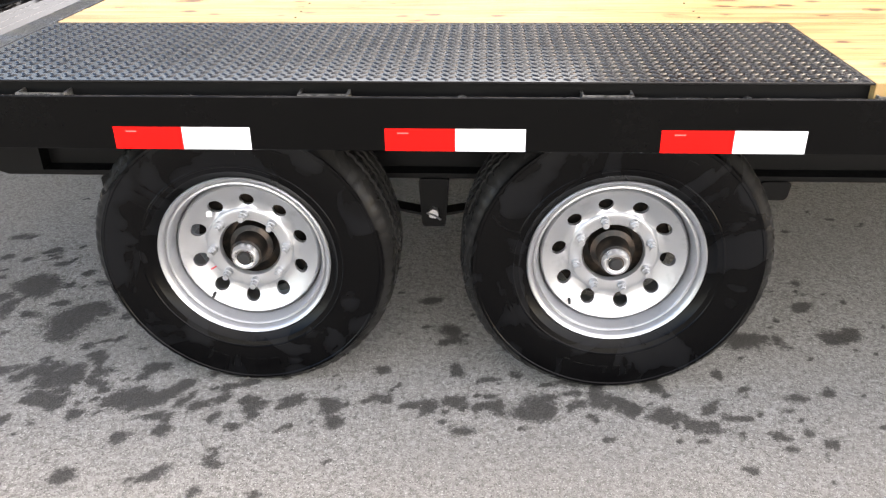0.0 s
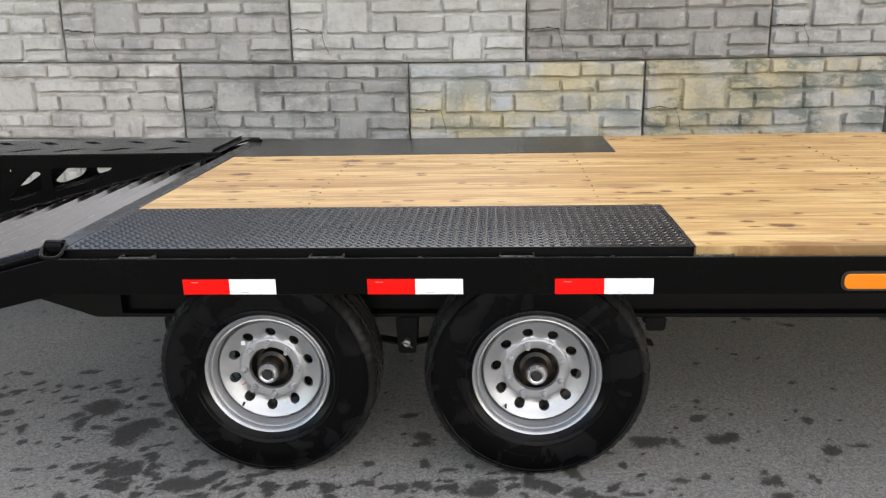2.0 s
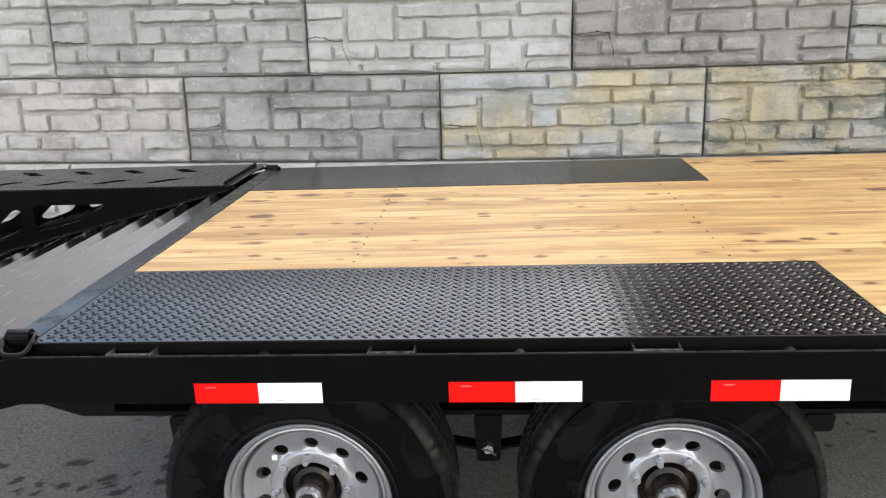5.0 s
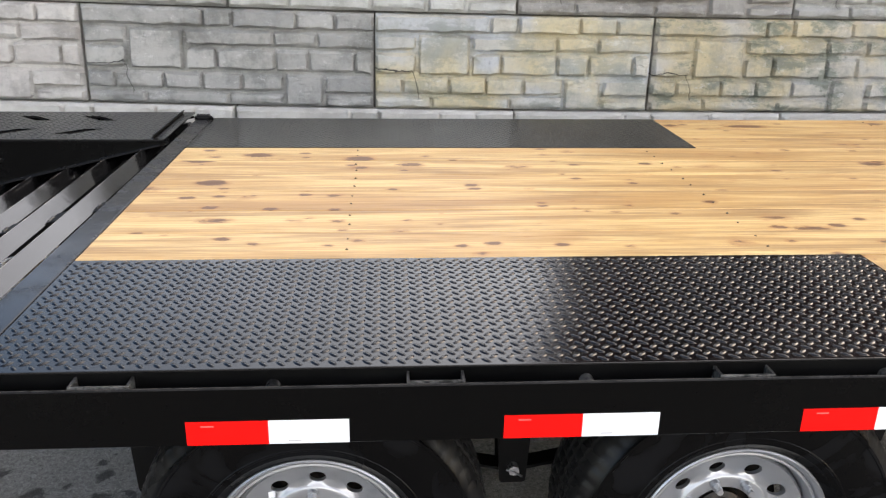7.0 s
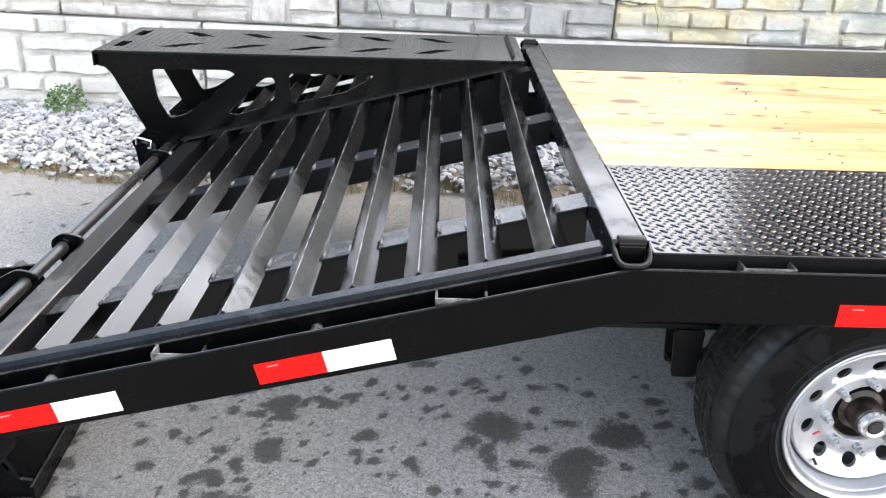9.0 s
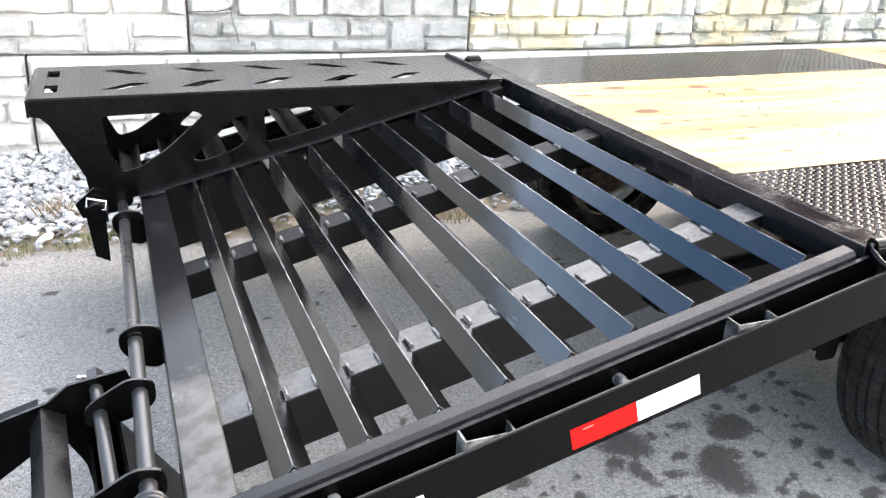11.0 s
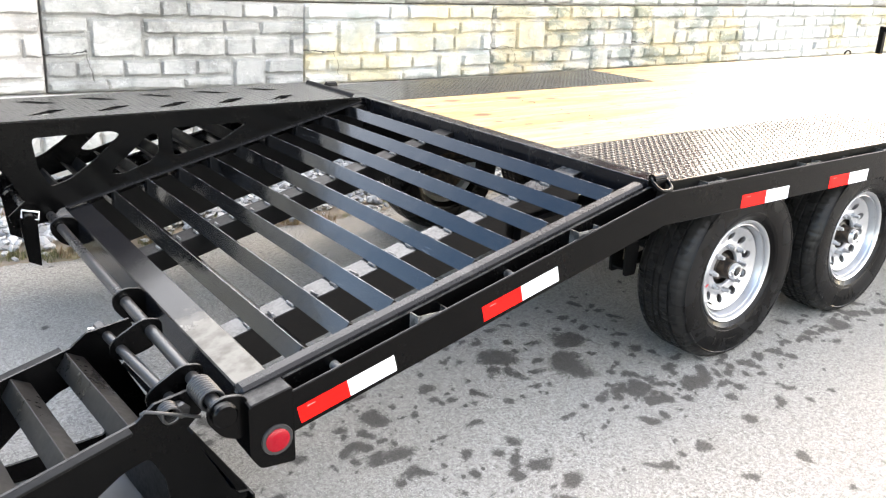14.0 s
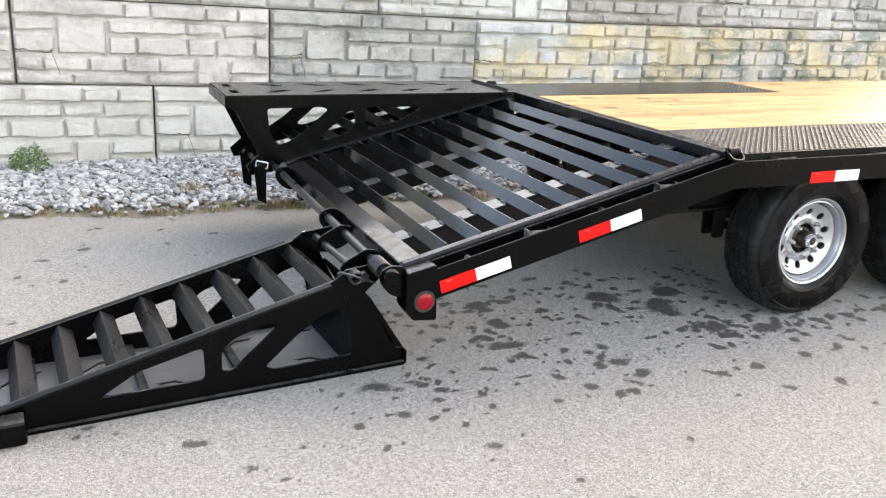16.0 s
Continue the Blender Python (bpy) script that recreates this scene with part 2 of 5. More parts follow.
tone = m.mix(m.math("MULTIPLY", m.ramp(m.noise(1.0, 4, m.place((0.5, 4, 1), sh.outputs[0]), 0.6), 0.5, 0.7), 0.45), tone, (0.36, 0.19, 0.062))
streak = m.ramp(m.noise(1.0, 6, m.place((1.1, 46, 1), sh.outputs[0]), 0.7, 0.6), 0.54, 0.61)
tone = m.mix(m.math("MULTIPLY", streak, 0.36), tone, (0.11, 0.05, 0.02))
for scale, lo, hi, dark in (((5.2, 8.6, 1), 0.16, 0.20, 0.9), ((11.0, 19.0, 1), 0.13, 0.18, 0.9), ((2.6, 6.5, 1), 0.05, 0.09, 0.88)):
    kv = m.place(scale, sh.outputs[0])
    wob = m.math("MULTIPLY", m.math("SUBTRACT", m.noise(4, 6, kv, 0.8), 0.5), 0.55)
    pick = m.n.new("ShaderNodeSeparateColor")
    m.l.new(m.cells(1.0, kv, "Color"), pick.inputs[0])
    kd = m.math("ADD", m.math("ADD", m.cells(1.0, kv), wob), m.math("MULTIPLY", m.math("SUBTRACT", pick.outputs[0], 0.16), 0.8))
    tone = m.mix(m.ramp(kd, hi, hi + 0.11, 0.55, 0.0), tone, (0.27, 0.11, 0.032))
    tone = m.mix(m.ramp(kd, lo, hi, dark, 0.0), tone, (0.075, 0.025, 0.009))
lines = m.ramp(m.noise(1.0, 5, m.place((1.3, 110, 1), sh.outputs[0]), 0.75, 0.5), 0.54, 0.62)
tone = m.mix(m.math("MULTIPLY", lines, 0.22), tone, (0.12, 0.055, 0.022))
# brown weathering in patches along the outer board
worn = m.math("MULTIPLY", m.ramp(m.axis(1), 0.06, 0.22, 1.0, 0.0), m.ramp(m.noise(1.0, 5, m.place((1.6, 16, 1)), 0.7, 0.8), 0.42, 0.56))
tone = m.mix(m.math("MULTIPLY", worn, 0.75), tone, (0.17, 0.075, 0.026))
m.color(tone)
m.rough(m.ramp(grain, 0.3, 0.7, 0.37, 0.52))
m.bump(grain, 0.2, 0.002)
PINE = m.m

# asphalt with damp blotches (per-vertex dampness in the sheet)
m = Mat("asphalt")
wet = m.attr("damp")
speck = m.noise(260, 4, rough=0.85)
grit = m.noise(70, 3, rough=0.8)
big = m.noise(0.9, 5, rough=0.65)
tone = m.mix(m.ramp(m.math("ADD", m.math("MULTIPLY", speck, 0.6), m.math("MULTIPLY", grit, 0.4)), 0.36, 0.64), (0.102, 0.097, 0.089), (0.362, 0.352, 0.329))
stones = m.n.new("ShaderNodeSeparateColor")
m.l.new(m.cells(115, None, "Color"), stones.inputs[0])
tone = m.mix(m.math("MULTIPLY", m.ramp(stones.outputs[0], 0.55, 1.0), 0.34), tone, (0.40, 0.39, 0.37))
tone = m.mix(m.math("MULTIPLY", m.ramp(stones.outputs[1], 0.6, 1.0), 0.34), tone, (0.055, 0.053, 0.05))
tone = m.mix(m.math("MULTIPLY", m.ramp(big, 0.35, 0.7), 0.3), tone, (0.18, 0.171, 0.157))
tone = m.mix(m.ramp(m.noise(210, 2), 0.62, 0.67), tone, (0.46, 0.45, 0.425))
tone = m.mix(m.ramp(m.noise(190, 2, m.place((1, 1, 1), m.geo.outputs["Normal"])), 0.63, 0.69), tone, (0.06, 0.056, 0.052))
ragged = m.math("ADD", m.math("MULTIPLY", m.math("SUBTRACT", m.noise(75, 6, rough=0.85), 0.5), 2.1), m.math("MULTIPLY", m.math("SUBTRACT", m.noise(24, 3), 0.5), 0.8))
edge = m.ramp(m.math("ADD", wet, ragged), 0.2, 0.75)
stain = m.mix(m.ramp(speck, 0.4, 0.66), (0.018, 0.017, 0.015), (0.075, 0.071, 0.065))
tone = m.mix(m.math("MULTIPLY", edge, 0.93), tone, stain)
m.color(tone)
m.rough(m.math("SUBTRACT", 0.88, m.math("MULTIPLY", edge, 0.18)))
m.bump(m.math("ADD", m.noise(120, 2), m.noise(330, 2)), 0.6, 0.005)
m.b.inputs["Specular IOR Level"].default_value = 0.36
ASPHALT = m.m


# cast-stone wall faces, one recipe with tints
def make_stone(name, a, b, stain, amount, chroma=None, green=0.0):
    m = Mat(name, 0.85)
    rnd = m.math("FRACT", m.math("ADD", m.info.outputs["Random"], m.geo.outputs["Random Per Island"]))
    tone = m.mix(rnd, a, b)
    if chroma:
        tone = m.mix(m.math("MULTIPLY", m.ramp(m.noise(1.5, 4), 0.42, 0.6), 0.85), tone, chroma)
    if green:
        tone = m.mix(m.math("MULTIPLY", m.ramp(m.noise(3.1, 5, m.place((1, 1, 1.7)), 0.7), 0.5, 0.6), green), tone, (0.15, 0.19, 0.15))
    tone = m.mix(m.math("MULTIPLY", m.ramp(m.noise(4, 6, rough=0.72), 0.44, 0.66), min(1.0, amount * 1.3)), tone, stain)
    tone = m.mix(m.math("MULTIPLY", m.ramp(m.noise(38, 4), 0.5, 0.75), 0.22), tone, stain)
    tone = m.mix(m.math("MULTIPLY", m.ramp(m.noise(11, 7, m.place((1, 1, 1.6)), 0.8), 0.56, 0.66), 0.45), tone, (0.80, 0.79, 0.77))
    pit = m.ramp(m.noise(17, 6, rough=0.85), 0.65, 0.71)
    tone = m.mix(m.math("MULTIPLY", pit, 0.8), tone, (0.13, 0.126, 0.118))
    m.color(tone)
    # one jagged crack runs in from the left end of every block
    at = m.n.new("ShaderNodeTexCoord")
    loc = m.n.new("ShaderNodeSeparateXYZ")
    m.l.new(at.outputs["Object"], loc.inputs[0])
    wander = m.math("MULTIPLY", m.math("SUBTRACT", m.noise(6, 5, rough=0.6), 0.5), 0.10)
    off = m.math("ABSOLUTE", m.math("SUBTRACT", loc.outputs[2], m.math("ADD", wander, 0.245)))
    crack = m.math("MULTIPLY", m.ramp(off, 0.002, 0.0045, 1.0, 0.0), m.ramp(loc.outputs[0], 0.245, 0.265, 1.0, 0.0))
    fall = m.math("ADD", m.math("MULTIPLY", m.math("SUBTRACT", 0.24, loc.outputs[2]), 0.28), m.math("ADD", m.math("MULTIPLY", wander, 0.5), 0.25))
    down = m.math("ABSOLUTE", m.math("SUBTRACT", loc.outputs[0], fall))
    down = m.math("MULTIPLY", m.ramp(down, 0.002, 0.0045, 1.0, 0.0), m.math("MULTIPLY", m.ramp(loc.outputs[2], 0.06, 0.08), m.ramp(loc.outputs[2], 0.235, 0.26, 1.0, 0.0)))
    crack = m.math("MAXIMUM", crack, m.math("MULTIPLY", down, 0.55))
    tone = m.mix(m.math("MULTIPLY", crack, 0.9), tone, (0.03, 0.03, 0.03))
    m.color(tone)
    fine = m.math("ADD", m.math("MULTIPLY", m.noise(26, 7, rough=0.75), 0.55), m.math("MULTIPLY", m.noise(150, 3), 0.25))
    m.bump(m.math("SUBTRACT", m.math("ADD", fine, m.math("MULTIPLY", m.noise(8, 3, None, 0.5, 0.6), 0.5)), crack), 1.0, 0.06)
    return m.m


STONES = {
    "pale": make_stone("pale_cast_stone", (0.707, 0.707, 0.679), (0.595, 0.586, 0.549), (0.353, 0.344, 0.316), 0.38),
    "grey": make_stone("grey_cast_stone", (0.605, 0.595, 0.563), (0.474, 0.465, 0.446), (0.288, 0.284, 0.265), 0.5),
    "dark": make_stone("weathered_cast_stone", (0.530, 0.521, 0.493), (0.400, 0.395, 0.377), (0.233, 0.233, 0.219), 0.55),
    "ochre": make_stone("ochre_cast_stone", (0.670, 0.632, 0.544), (0.586, 0.609, 0.632), (0.335, 0.344, 0.298), 0.4, (0.725, 0.614, 0.372), 0.35),
    "mossy": make_stone("mossy_cast_stone", (0.558, 0.549, 0.544), (0.651, 0.605, 0.512), (0.279, 0.284, 0.251), 0.4, (0.670, 0.558, 0.335), 0.7),
    "rosy": make_stone("rosy_cast_stone", (0.72, 0.69, 0.65), (0.56, 0.525, 0.495), (0.31, 0.29, 0.27), 0.45),
    "cream": make_stone("cream_cast_stone", (0.74, 0.72, 0.675), (0.61, 0.59, 0.545), (0.39, 0.37, 0.335), 0.33),
    "brown": make_stone("brownish_cast_stone", (0.493, 0.465, 0.432), (0.400, 0.381, 0.358), (0.233, 0.223, 0.205), 0.55),
}
m = Mat("wall_mortar", 0.95)
m.color(m.mix(m.noise(14, 5), (0.20, 0.193, 0.18), (0.37, 0.36, 0.34)))
m.bump(m.noise(60, 4), 0.5, 0.008)
MORTAR = m.m

m = Mat("gravel_stone", 0.85)
m.color(m.mix(m.geo.outputs["Random Per Island"], (0.17, 0.172, 0.172), (0.45, 0.448, 0.44)))
m.bump(m.noise(60, 4), 0.4, 0.005)
GRAVEL = m.m
m = Mat("gravel_soil", 0.95)
dirt = m.mix(m.noise(12, 5), (0.10, 0.082, 0.06), (0.27, 0.225, 0.175))
m.color(m.mix(m.ramp(m.noise(5, 5, rough=0.7), 0.5, 0.62, 0.0, 0.8), dirt, (0.13, 0.135, 0.06)))
m.bump(m.noise(70, 5, rough=0.7), 0.6, 0.01)
SOIL = m.m


def make_leaf(name, a, b):
    m = Mat(name, 0.6)
    m.color(m.mix(m.geo.outputs["Random Per Island"], a, b))
    return m.m


LEAF = make_leaf("weed_leaf", (0.03, 0.07, 0.015), (0.075, 0.135, 0.03))
GRASS = make_leaf("low_grass", (0.085, 0.095, 0.035), (0.14, 0.125, 0.055))
DRYGRASS = make_leaf("dry_grass", (0.19, 0.115, 0.06), (0.15, 0.12, 0.055))
REDLEAF = make_leaf("red_creeper_leaf", (0.05, 0.012, 0.012), (0.13, 0.022, 0.02))


# ---- mesh helpers ----
def part(name, bm, mat, parent=None, label="", m=None, smooth=None):
    """Links a bmesh as one mesh object under parent."""
    me = bpy.data.meshes.new(name)
    bmesh.ops.recalc_face_normals(bm, faces=bm.faces)
    bm.to_mesh(me)
    bm.free()
    if smooth is not None:
        me.shade_smooth()
        if smooth < 180:
            me.set_sharp_from_angle(angle=radians(smooth))
    me.materials.append(mat)
    return instance(name, me, parent, label, m)


def instance(name, me, parent=None, label="", m=None):
    ob = new(name, me)
    if parent is not None:
        ob.parent = parent
    if m is not None:
        ob.matrix_basis = m
    return tagged(ob, label)


def box(x0, x1, y0, y1, z0, z1, bevel=0.0, bm=None):
    bm = bm or bmesh.new()
    vs = [bm.verts.new((x, y, z)) for x in (x0, x1) for y in (y0, y1) for z in (z0, z1)]
    fs = []
    for q in ((0, 1, 3, 2), (4, 6, 7, 5), (0, 4, 5, 1), (2, 3, 7, 6), (0, 2, 6, 4), (1, 5, 7, 3)):
        fs.append(bm.faces.new([vs[k] for k in q]))
    if bevel:
        es = {e for f in fs for e in f.edges}
        bmesh.ops.bevel(bm, geom=list(es), offset=bevel, segments=2, affect="EDGES", profile=0.5)
    return bm


def prism(poly, a, b, plane="xz", bevel=0.0, holes=(), bm=None):
    """A plate: polygon (and holes) in a plane, extruded from a to b along the third axis."""
    bm = bm or bmesh.new()

    def at(p, c):
        return {"xz": (p[0], c, p[1]), "xy": (p[0], p[1], c), "yz": (c, p[0], p[1])}[plane]

    loops = [list(poly)] + [list(q) for q in holes]
    front = [[bm.verts.new(at(p, a)) for p in q] for q in loops]
    back = [[bm.verts.new(at(p, b)) for p in q] for q in loops]
    if holes:
        for side in (front, back):
            es = []
            for ring in side:
                es += [bm.edges.new((ring[k], ring[(k + 1) % len(ring)])) for k in range(len(ring))]
            bmesh.ops.triangle_fill(bm, use_beauty=True, edges=es)
    else:
        bm.faces.new(front[0])
        bm.faces.new(back[0][::-1])
    for f, g in zip(front, back):
        for k in range(len(f)):
            j = (k + 1) % len(f)
            bm.faces.new((f[k], g[k], g[j], f[j]))
    if bevel:
        bmesh.ops.recalc_face_normals(bm, faces=bm.faces)
        es = [e for e in bm.edges if len(e.link_faces) == 2 and e.calc_face_angle(0) > 0.9]
        bmesh.ops.bevel(bm, geom=es, offset=bevel, segments=1, affect="EDGES")
    return bm


def rounded(poly, r, n=4):
    """Rounds the corners of a polygon."""
    out = []
    for k in range(len(poly)):
        p, a, b = Vector(poly[k]), Vector(poly[k - 1]), Vector(poly[(k + 1) % len(poly)])
        d1, d2 = (a - p), (b - p)
        c = min(r, d1.length * 0.45, d2.length * 0.45)
        p1, p2 = p + d1.normalized() * c, p + d2.normalized() * c
        for i in range(n + 1):
            t = i / n
            q = p1 * (1 - t) ** 2 + p * 2 * t * (1 - t) + p2 * t * t
            out.append((q.x, q.y))
    return out


def rod(p, q, r, seg=16, bm=None, caps=True):
    bm = bm or bmesh.new()
    p, q = Vector(p), Vector(q)
    d = (q - p).normalized()
    u = d.orthogonal().normalized()
    v = d.cross(u)
    rings = []
    for c in (p, q):
        rings.append([bm.verts.new(c + (u * math.cos(a) + v * math.sin(a)) * r) for a in (2 * math.pi * k / seg for k in range(seg))])
    for k in range(seg):
        j = (k + 1) % seg
        bm.faces.new((rings[0][k], rings[0][j], rings[1][j], rings[1][k]))
    if caps:
        bm.faces.new(rings[0][::-1])
        bm.faces.new(rings[1])
    return bm


def tube_path(points, r, seg=8, closed=False, bm=None):
    """A round bar that follows points."""
    bm = bm or bmesh.new()
    pts = [Vector(p) for p in points]
    n = len(pts)
    rings, u = [], None
    for k in range(n):
        a = pts[k - 1] if (k or closed) else pts[k]
        b = pts[(k + 1) % n] if (k < n - 1 or closed) else pts[k]
        d = (b - a).normalized()
        u = d.orthogonal().normalized() if u is None else (u - d * u.dot(d)).normalized()
        v = d.cross(u)
        rings.append([bm.verts.new(pts[k] + (u * math.cos(w) + v * math.sin(w)) * r) for w in (2 * math.pi * i / seg for i in range(seg))])
    for k in range(n if closed else n - 1):
        f, g = rings[k], rings[(k + 1) % n]
        for i in range(seg):
            j = (i + 1) % seg
            bm.faces.new((f[i], f[j], g[j], g[i]))
    if not closed:
        bm.faces.new(rings[0][::-1])
        bm.faces.new(rings[-1])
    return bm


def lathe(profile, seg=64, wobble=None, close=False):
    """Revolves (radius, y) pairs round the y axis."""
    bm = bmesh.new()
    rings = []
    for k, (r, y) in enumerate(profile):
        ring = []
        for i in range(seg):
            a = 2 * math.pi * i / seg
            rr = r + (wobble(k, i) if wobble else 0)
            ring.append(bm.verts.new((rr * math.cos(a), y, rr * math.sin(a))))
        rings.append(ring)
    last = len(profile) if close else len(profile) - 1
    for k in range(last):
        f, g = rings[k], rings[(k + 1) % len(profile)]
        for i in range(seg):
            j = (i + 1) % seg
            bm.faces.new((f[i], f[j], g[j], g[i]))
    return bm


def mesh_np(name, verts, faces, mat, parent=None, label="", smooth=False):
    me = bpy.data.meshes.new(name)
    me.from_pydata(verts.tolist() if hasattr(verts, "tolist") else verts, [], faces.tolist() if hasattr(faces, "tolist") else faces)
    me.materials.append(mat)
    if smooth:
        me.shade_smooth()
    return instance(name, me, parent, label)


# ---- ground: one asphalt sheet, fine where the trailer stands ----
def value_noise(x, y, seed):
    g = np.random.RandomState(seed).rand(256, 256)
    xi, yi = np.floor(x).astype(int), np.floor(y).astype(int)
    fx, fy = x - xi, y - yi
    fx, fy = fx * fx * (3 - 2 * fx), fy * fy * (3 - 2 * fy)
    p = lambda i, j: g[(xi + i) % 256, (yi + j) % 256]
    return (p(0, 0) * (1 - fx) + p(1, 0) * fx) * (1 - fy) + (p(0, 1) * (1 - fx) + p(1, 1) * fx) * fy


# damp blotches: x, y, size in centimetres
DAMP_A = """-158 57 9 -135 37 10 -128 46 5 -126 11 6 -114 13 3 -126 0 5 -102 2 7 -89 1 3 -83 -1 3 -68 0 2 -59 1 5 -48 1 3 -40 2 2
-29 1 2 -23 0 4 -17 4 3 -18 17 3 -19 32 3 -27 54 5 -22 38 4 -10 0 2 -6 2 3 4 1 6 22 4 4 28 4 4 37 -1 5 43 -2 3 53 0 3 69 1 2 72 -6 2 21 -12 2"""
DAMP_B = """65 34 6 75 35 3 93 36 5 88 56 2 102 57 2 127 112 2 121 119 2 131 54 3 98 38 4 89 54 3 93 66 2 132 30 4 142 33 3
-118 56 7 -222 44 5 -237 61 3 -280 36 3 -281 46 3 -281 26 4 -263 57 2 -247 49 2 -237 32 3 -219 60 3 -193 40 3 -192 46 2 -179 47 2 -191 62 2 -160 79 2 -132 47 4"""
DAMP_C = """-158 41 3 -145 97 2 -143 90 2 -184 74 2 -173 62 2 -192 -8 4 -167 -7 2 -223 66 7 -208 69 5 -229 22 6 -227 7 3 -210 8 3 -217 -12 2 -157 -3 2 -123 10 5 -110 6 2
-210 37 2 -228 32 2 -299 4 6 -273 -7 3 -282 2 3 -313 -21 3 -309 -38 2 -403 1 2 -354 -35 2 -346 -44 2 -255 -78 2 -323 -32 1 -223 47 4 -241 33 3 -227 28 2 -406 157 3 -397 210 3"""


def damp_field(x, y):
    wx = x + (value_noise(x * 14, y * 14, 3) - 0.5) * 0.06
    wy = y + (value_noise(x * 14, y * 14, 4) - 0.5) * 0.06
    d = np.zeros_like(x)
    rnd = random.Random(5)
    spots = []
    for text in (DAMP_A, DAMP_B, DAMP_C):
        v = [float(w) / 100 for w in text.split()]
        spots += [(v[k], v[k + 1], v[k + 2] * 0.95) for k in range(0, len(v), 3)]
    for cx, cy, r in list(spots):
        for k in range(4):
            a, far = rnd.uniform(0, 6.28), r * rnd.uniform(1.3, 3.2) + 0.01
            spots.append((cx + far * math.cos(a) * 1.3, cy + far * math.sin(a), max(0.006, r * rnd.uniform(0.15, 0.38))))
    for k in range(260):
        spots.append((rnd.uniform(-3.0, -0.7), rnd.uniform(-0.35, 0.95), rnd.choice((0.011, 0.015, 0.02, 0.025, 0.032))))
    for k in range(120):
        spots.append((rnd.uniform(-1.5, 1.2), rnd.gauss(0.03, 0.08), rnd.choice((0.011, 0.015, 0.02, 0.026))))
    for k in range(330):
        spots.append((rnd.uniform(-5.5, 3.2), rnd.uniform(-1.0, 2.6), rnd.choice((0.009, 0.012, 0.014, 0.018, 0.024))))
    for cx, cy, r in spots:
        e = rnd.uniform(0.7, 1.0)
        k = (np.abs(x - cx) < 3 * r + 0.1) & (np.abs(y - cy) < 3 * r + 0.1)
        q = np.sqrt((wx[k] - cx) ** 2 + ((wy[k] - cy) / e) ** 2) / r
        d[k] = np.maximum(d[k], np.clip(1.45 - q, 0, 1))
    return d


def build_ground():
    xs = np.concatenate([[-400, -60, -15, -8], np.arange(-6.0, 3.61, 0.016), [5, 9, 16, 60, 400]])
    ys = np.concatenate([[-400, -60, -12, -5, -3], np.arange(-1.6, 2.95, 0.018), [3.4, 4.4, 8, 60, 400]])
    gx, gy = np.meshgrid(xs, ys, indexing="ij")
    near = (gx > -7) & (gx < 4.5) & (gy > -2.5) & (gy < 3.3)
    gz = np.where(near, (value_noise(gx * 1.7 + 50, gy * 1.7 + 50, 7) - 0.5) * 0.006, 0.0)
    v = np.stack([gx.ravel(), gy.ravel(), gz.ravel()], 1)
    nx, ny = len(xs), len(ys)
    i, j = np.meshgrid(np.arange(nx - 1), np.arange(ny - 1), indexing="ij")
    a = (i * ny + j).ravel()
    f = np.stack([a, a + ny, a + ny + 1, a + 1], 1)
    me = bpy.data.meshes.new("ground")
    me.vertices.add(len(v))
    me.vertices.foreach_set("co", v.ravel())
    me.loops.add(f.size)
    me.loops.foreach_set("vertex_index", f.ravel())
    me.polygons.add(len(f))
    me.polygons.foreach_set("loop_start", np.arange(0, f.size, 4))
    me.polygons.foreach_set("loop_total", np.full(len(f), 4))
    me.update(calc_edges=True)
    at = me.attributes.new("damp", "FLOAT", "POINT")
    at.data.foreach_set("value", damp_field(gx, gy).ravel())
    me.shade_smooth()
    me.materials.append(ASPHALT)
    tagged(instance("ground", me), "grey speckled asphalt yard with dark damp blotches", "ground", kind="structure")


build_ground()

# ---- trailer ----
SLOPE, BEND = 0.247, -1.35
DECK, RAILTOP, RAILBOT, WIDTH = 0.852, 0.824, 0.702, 2.42
TAIL_X, FRONT_X = -2.76, 4.66


def drop(x):
    """How far the beavertail has dropped at x."""
    return SLOPE * min(0.0, x - BEND)


trailer = tagged(new("trailer"), "black flatbed equipment trailer with pine deck, sloped beavertail and fold-over ramps", "trailer")


def bent_bar(y0, y1, z0, z1, xa=TAIL_X, xb=FRONT_X, bevel=0.0):
    """A bar of constant section that follows the deck and then the beavertail."""
    poly = [(xa, z0 + drop(xa)), (BEND, z0), (xb, z0), (xb, z1), (BEND, z1), (xa, z1 + drop(xa))]
    return prism(poly, y0, y1, "xz", bevel)


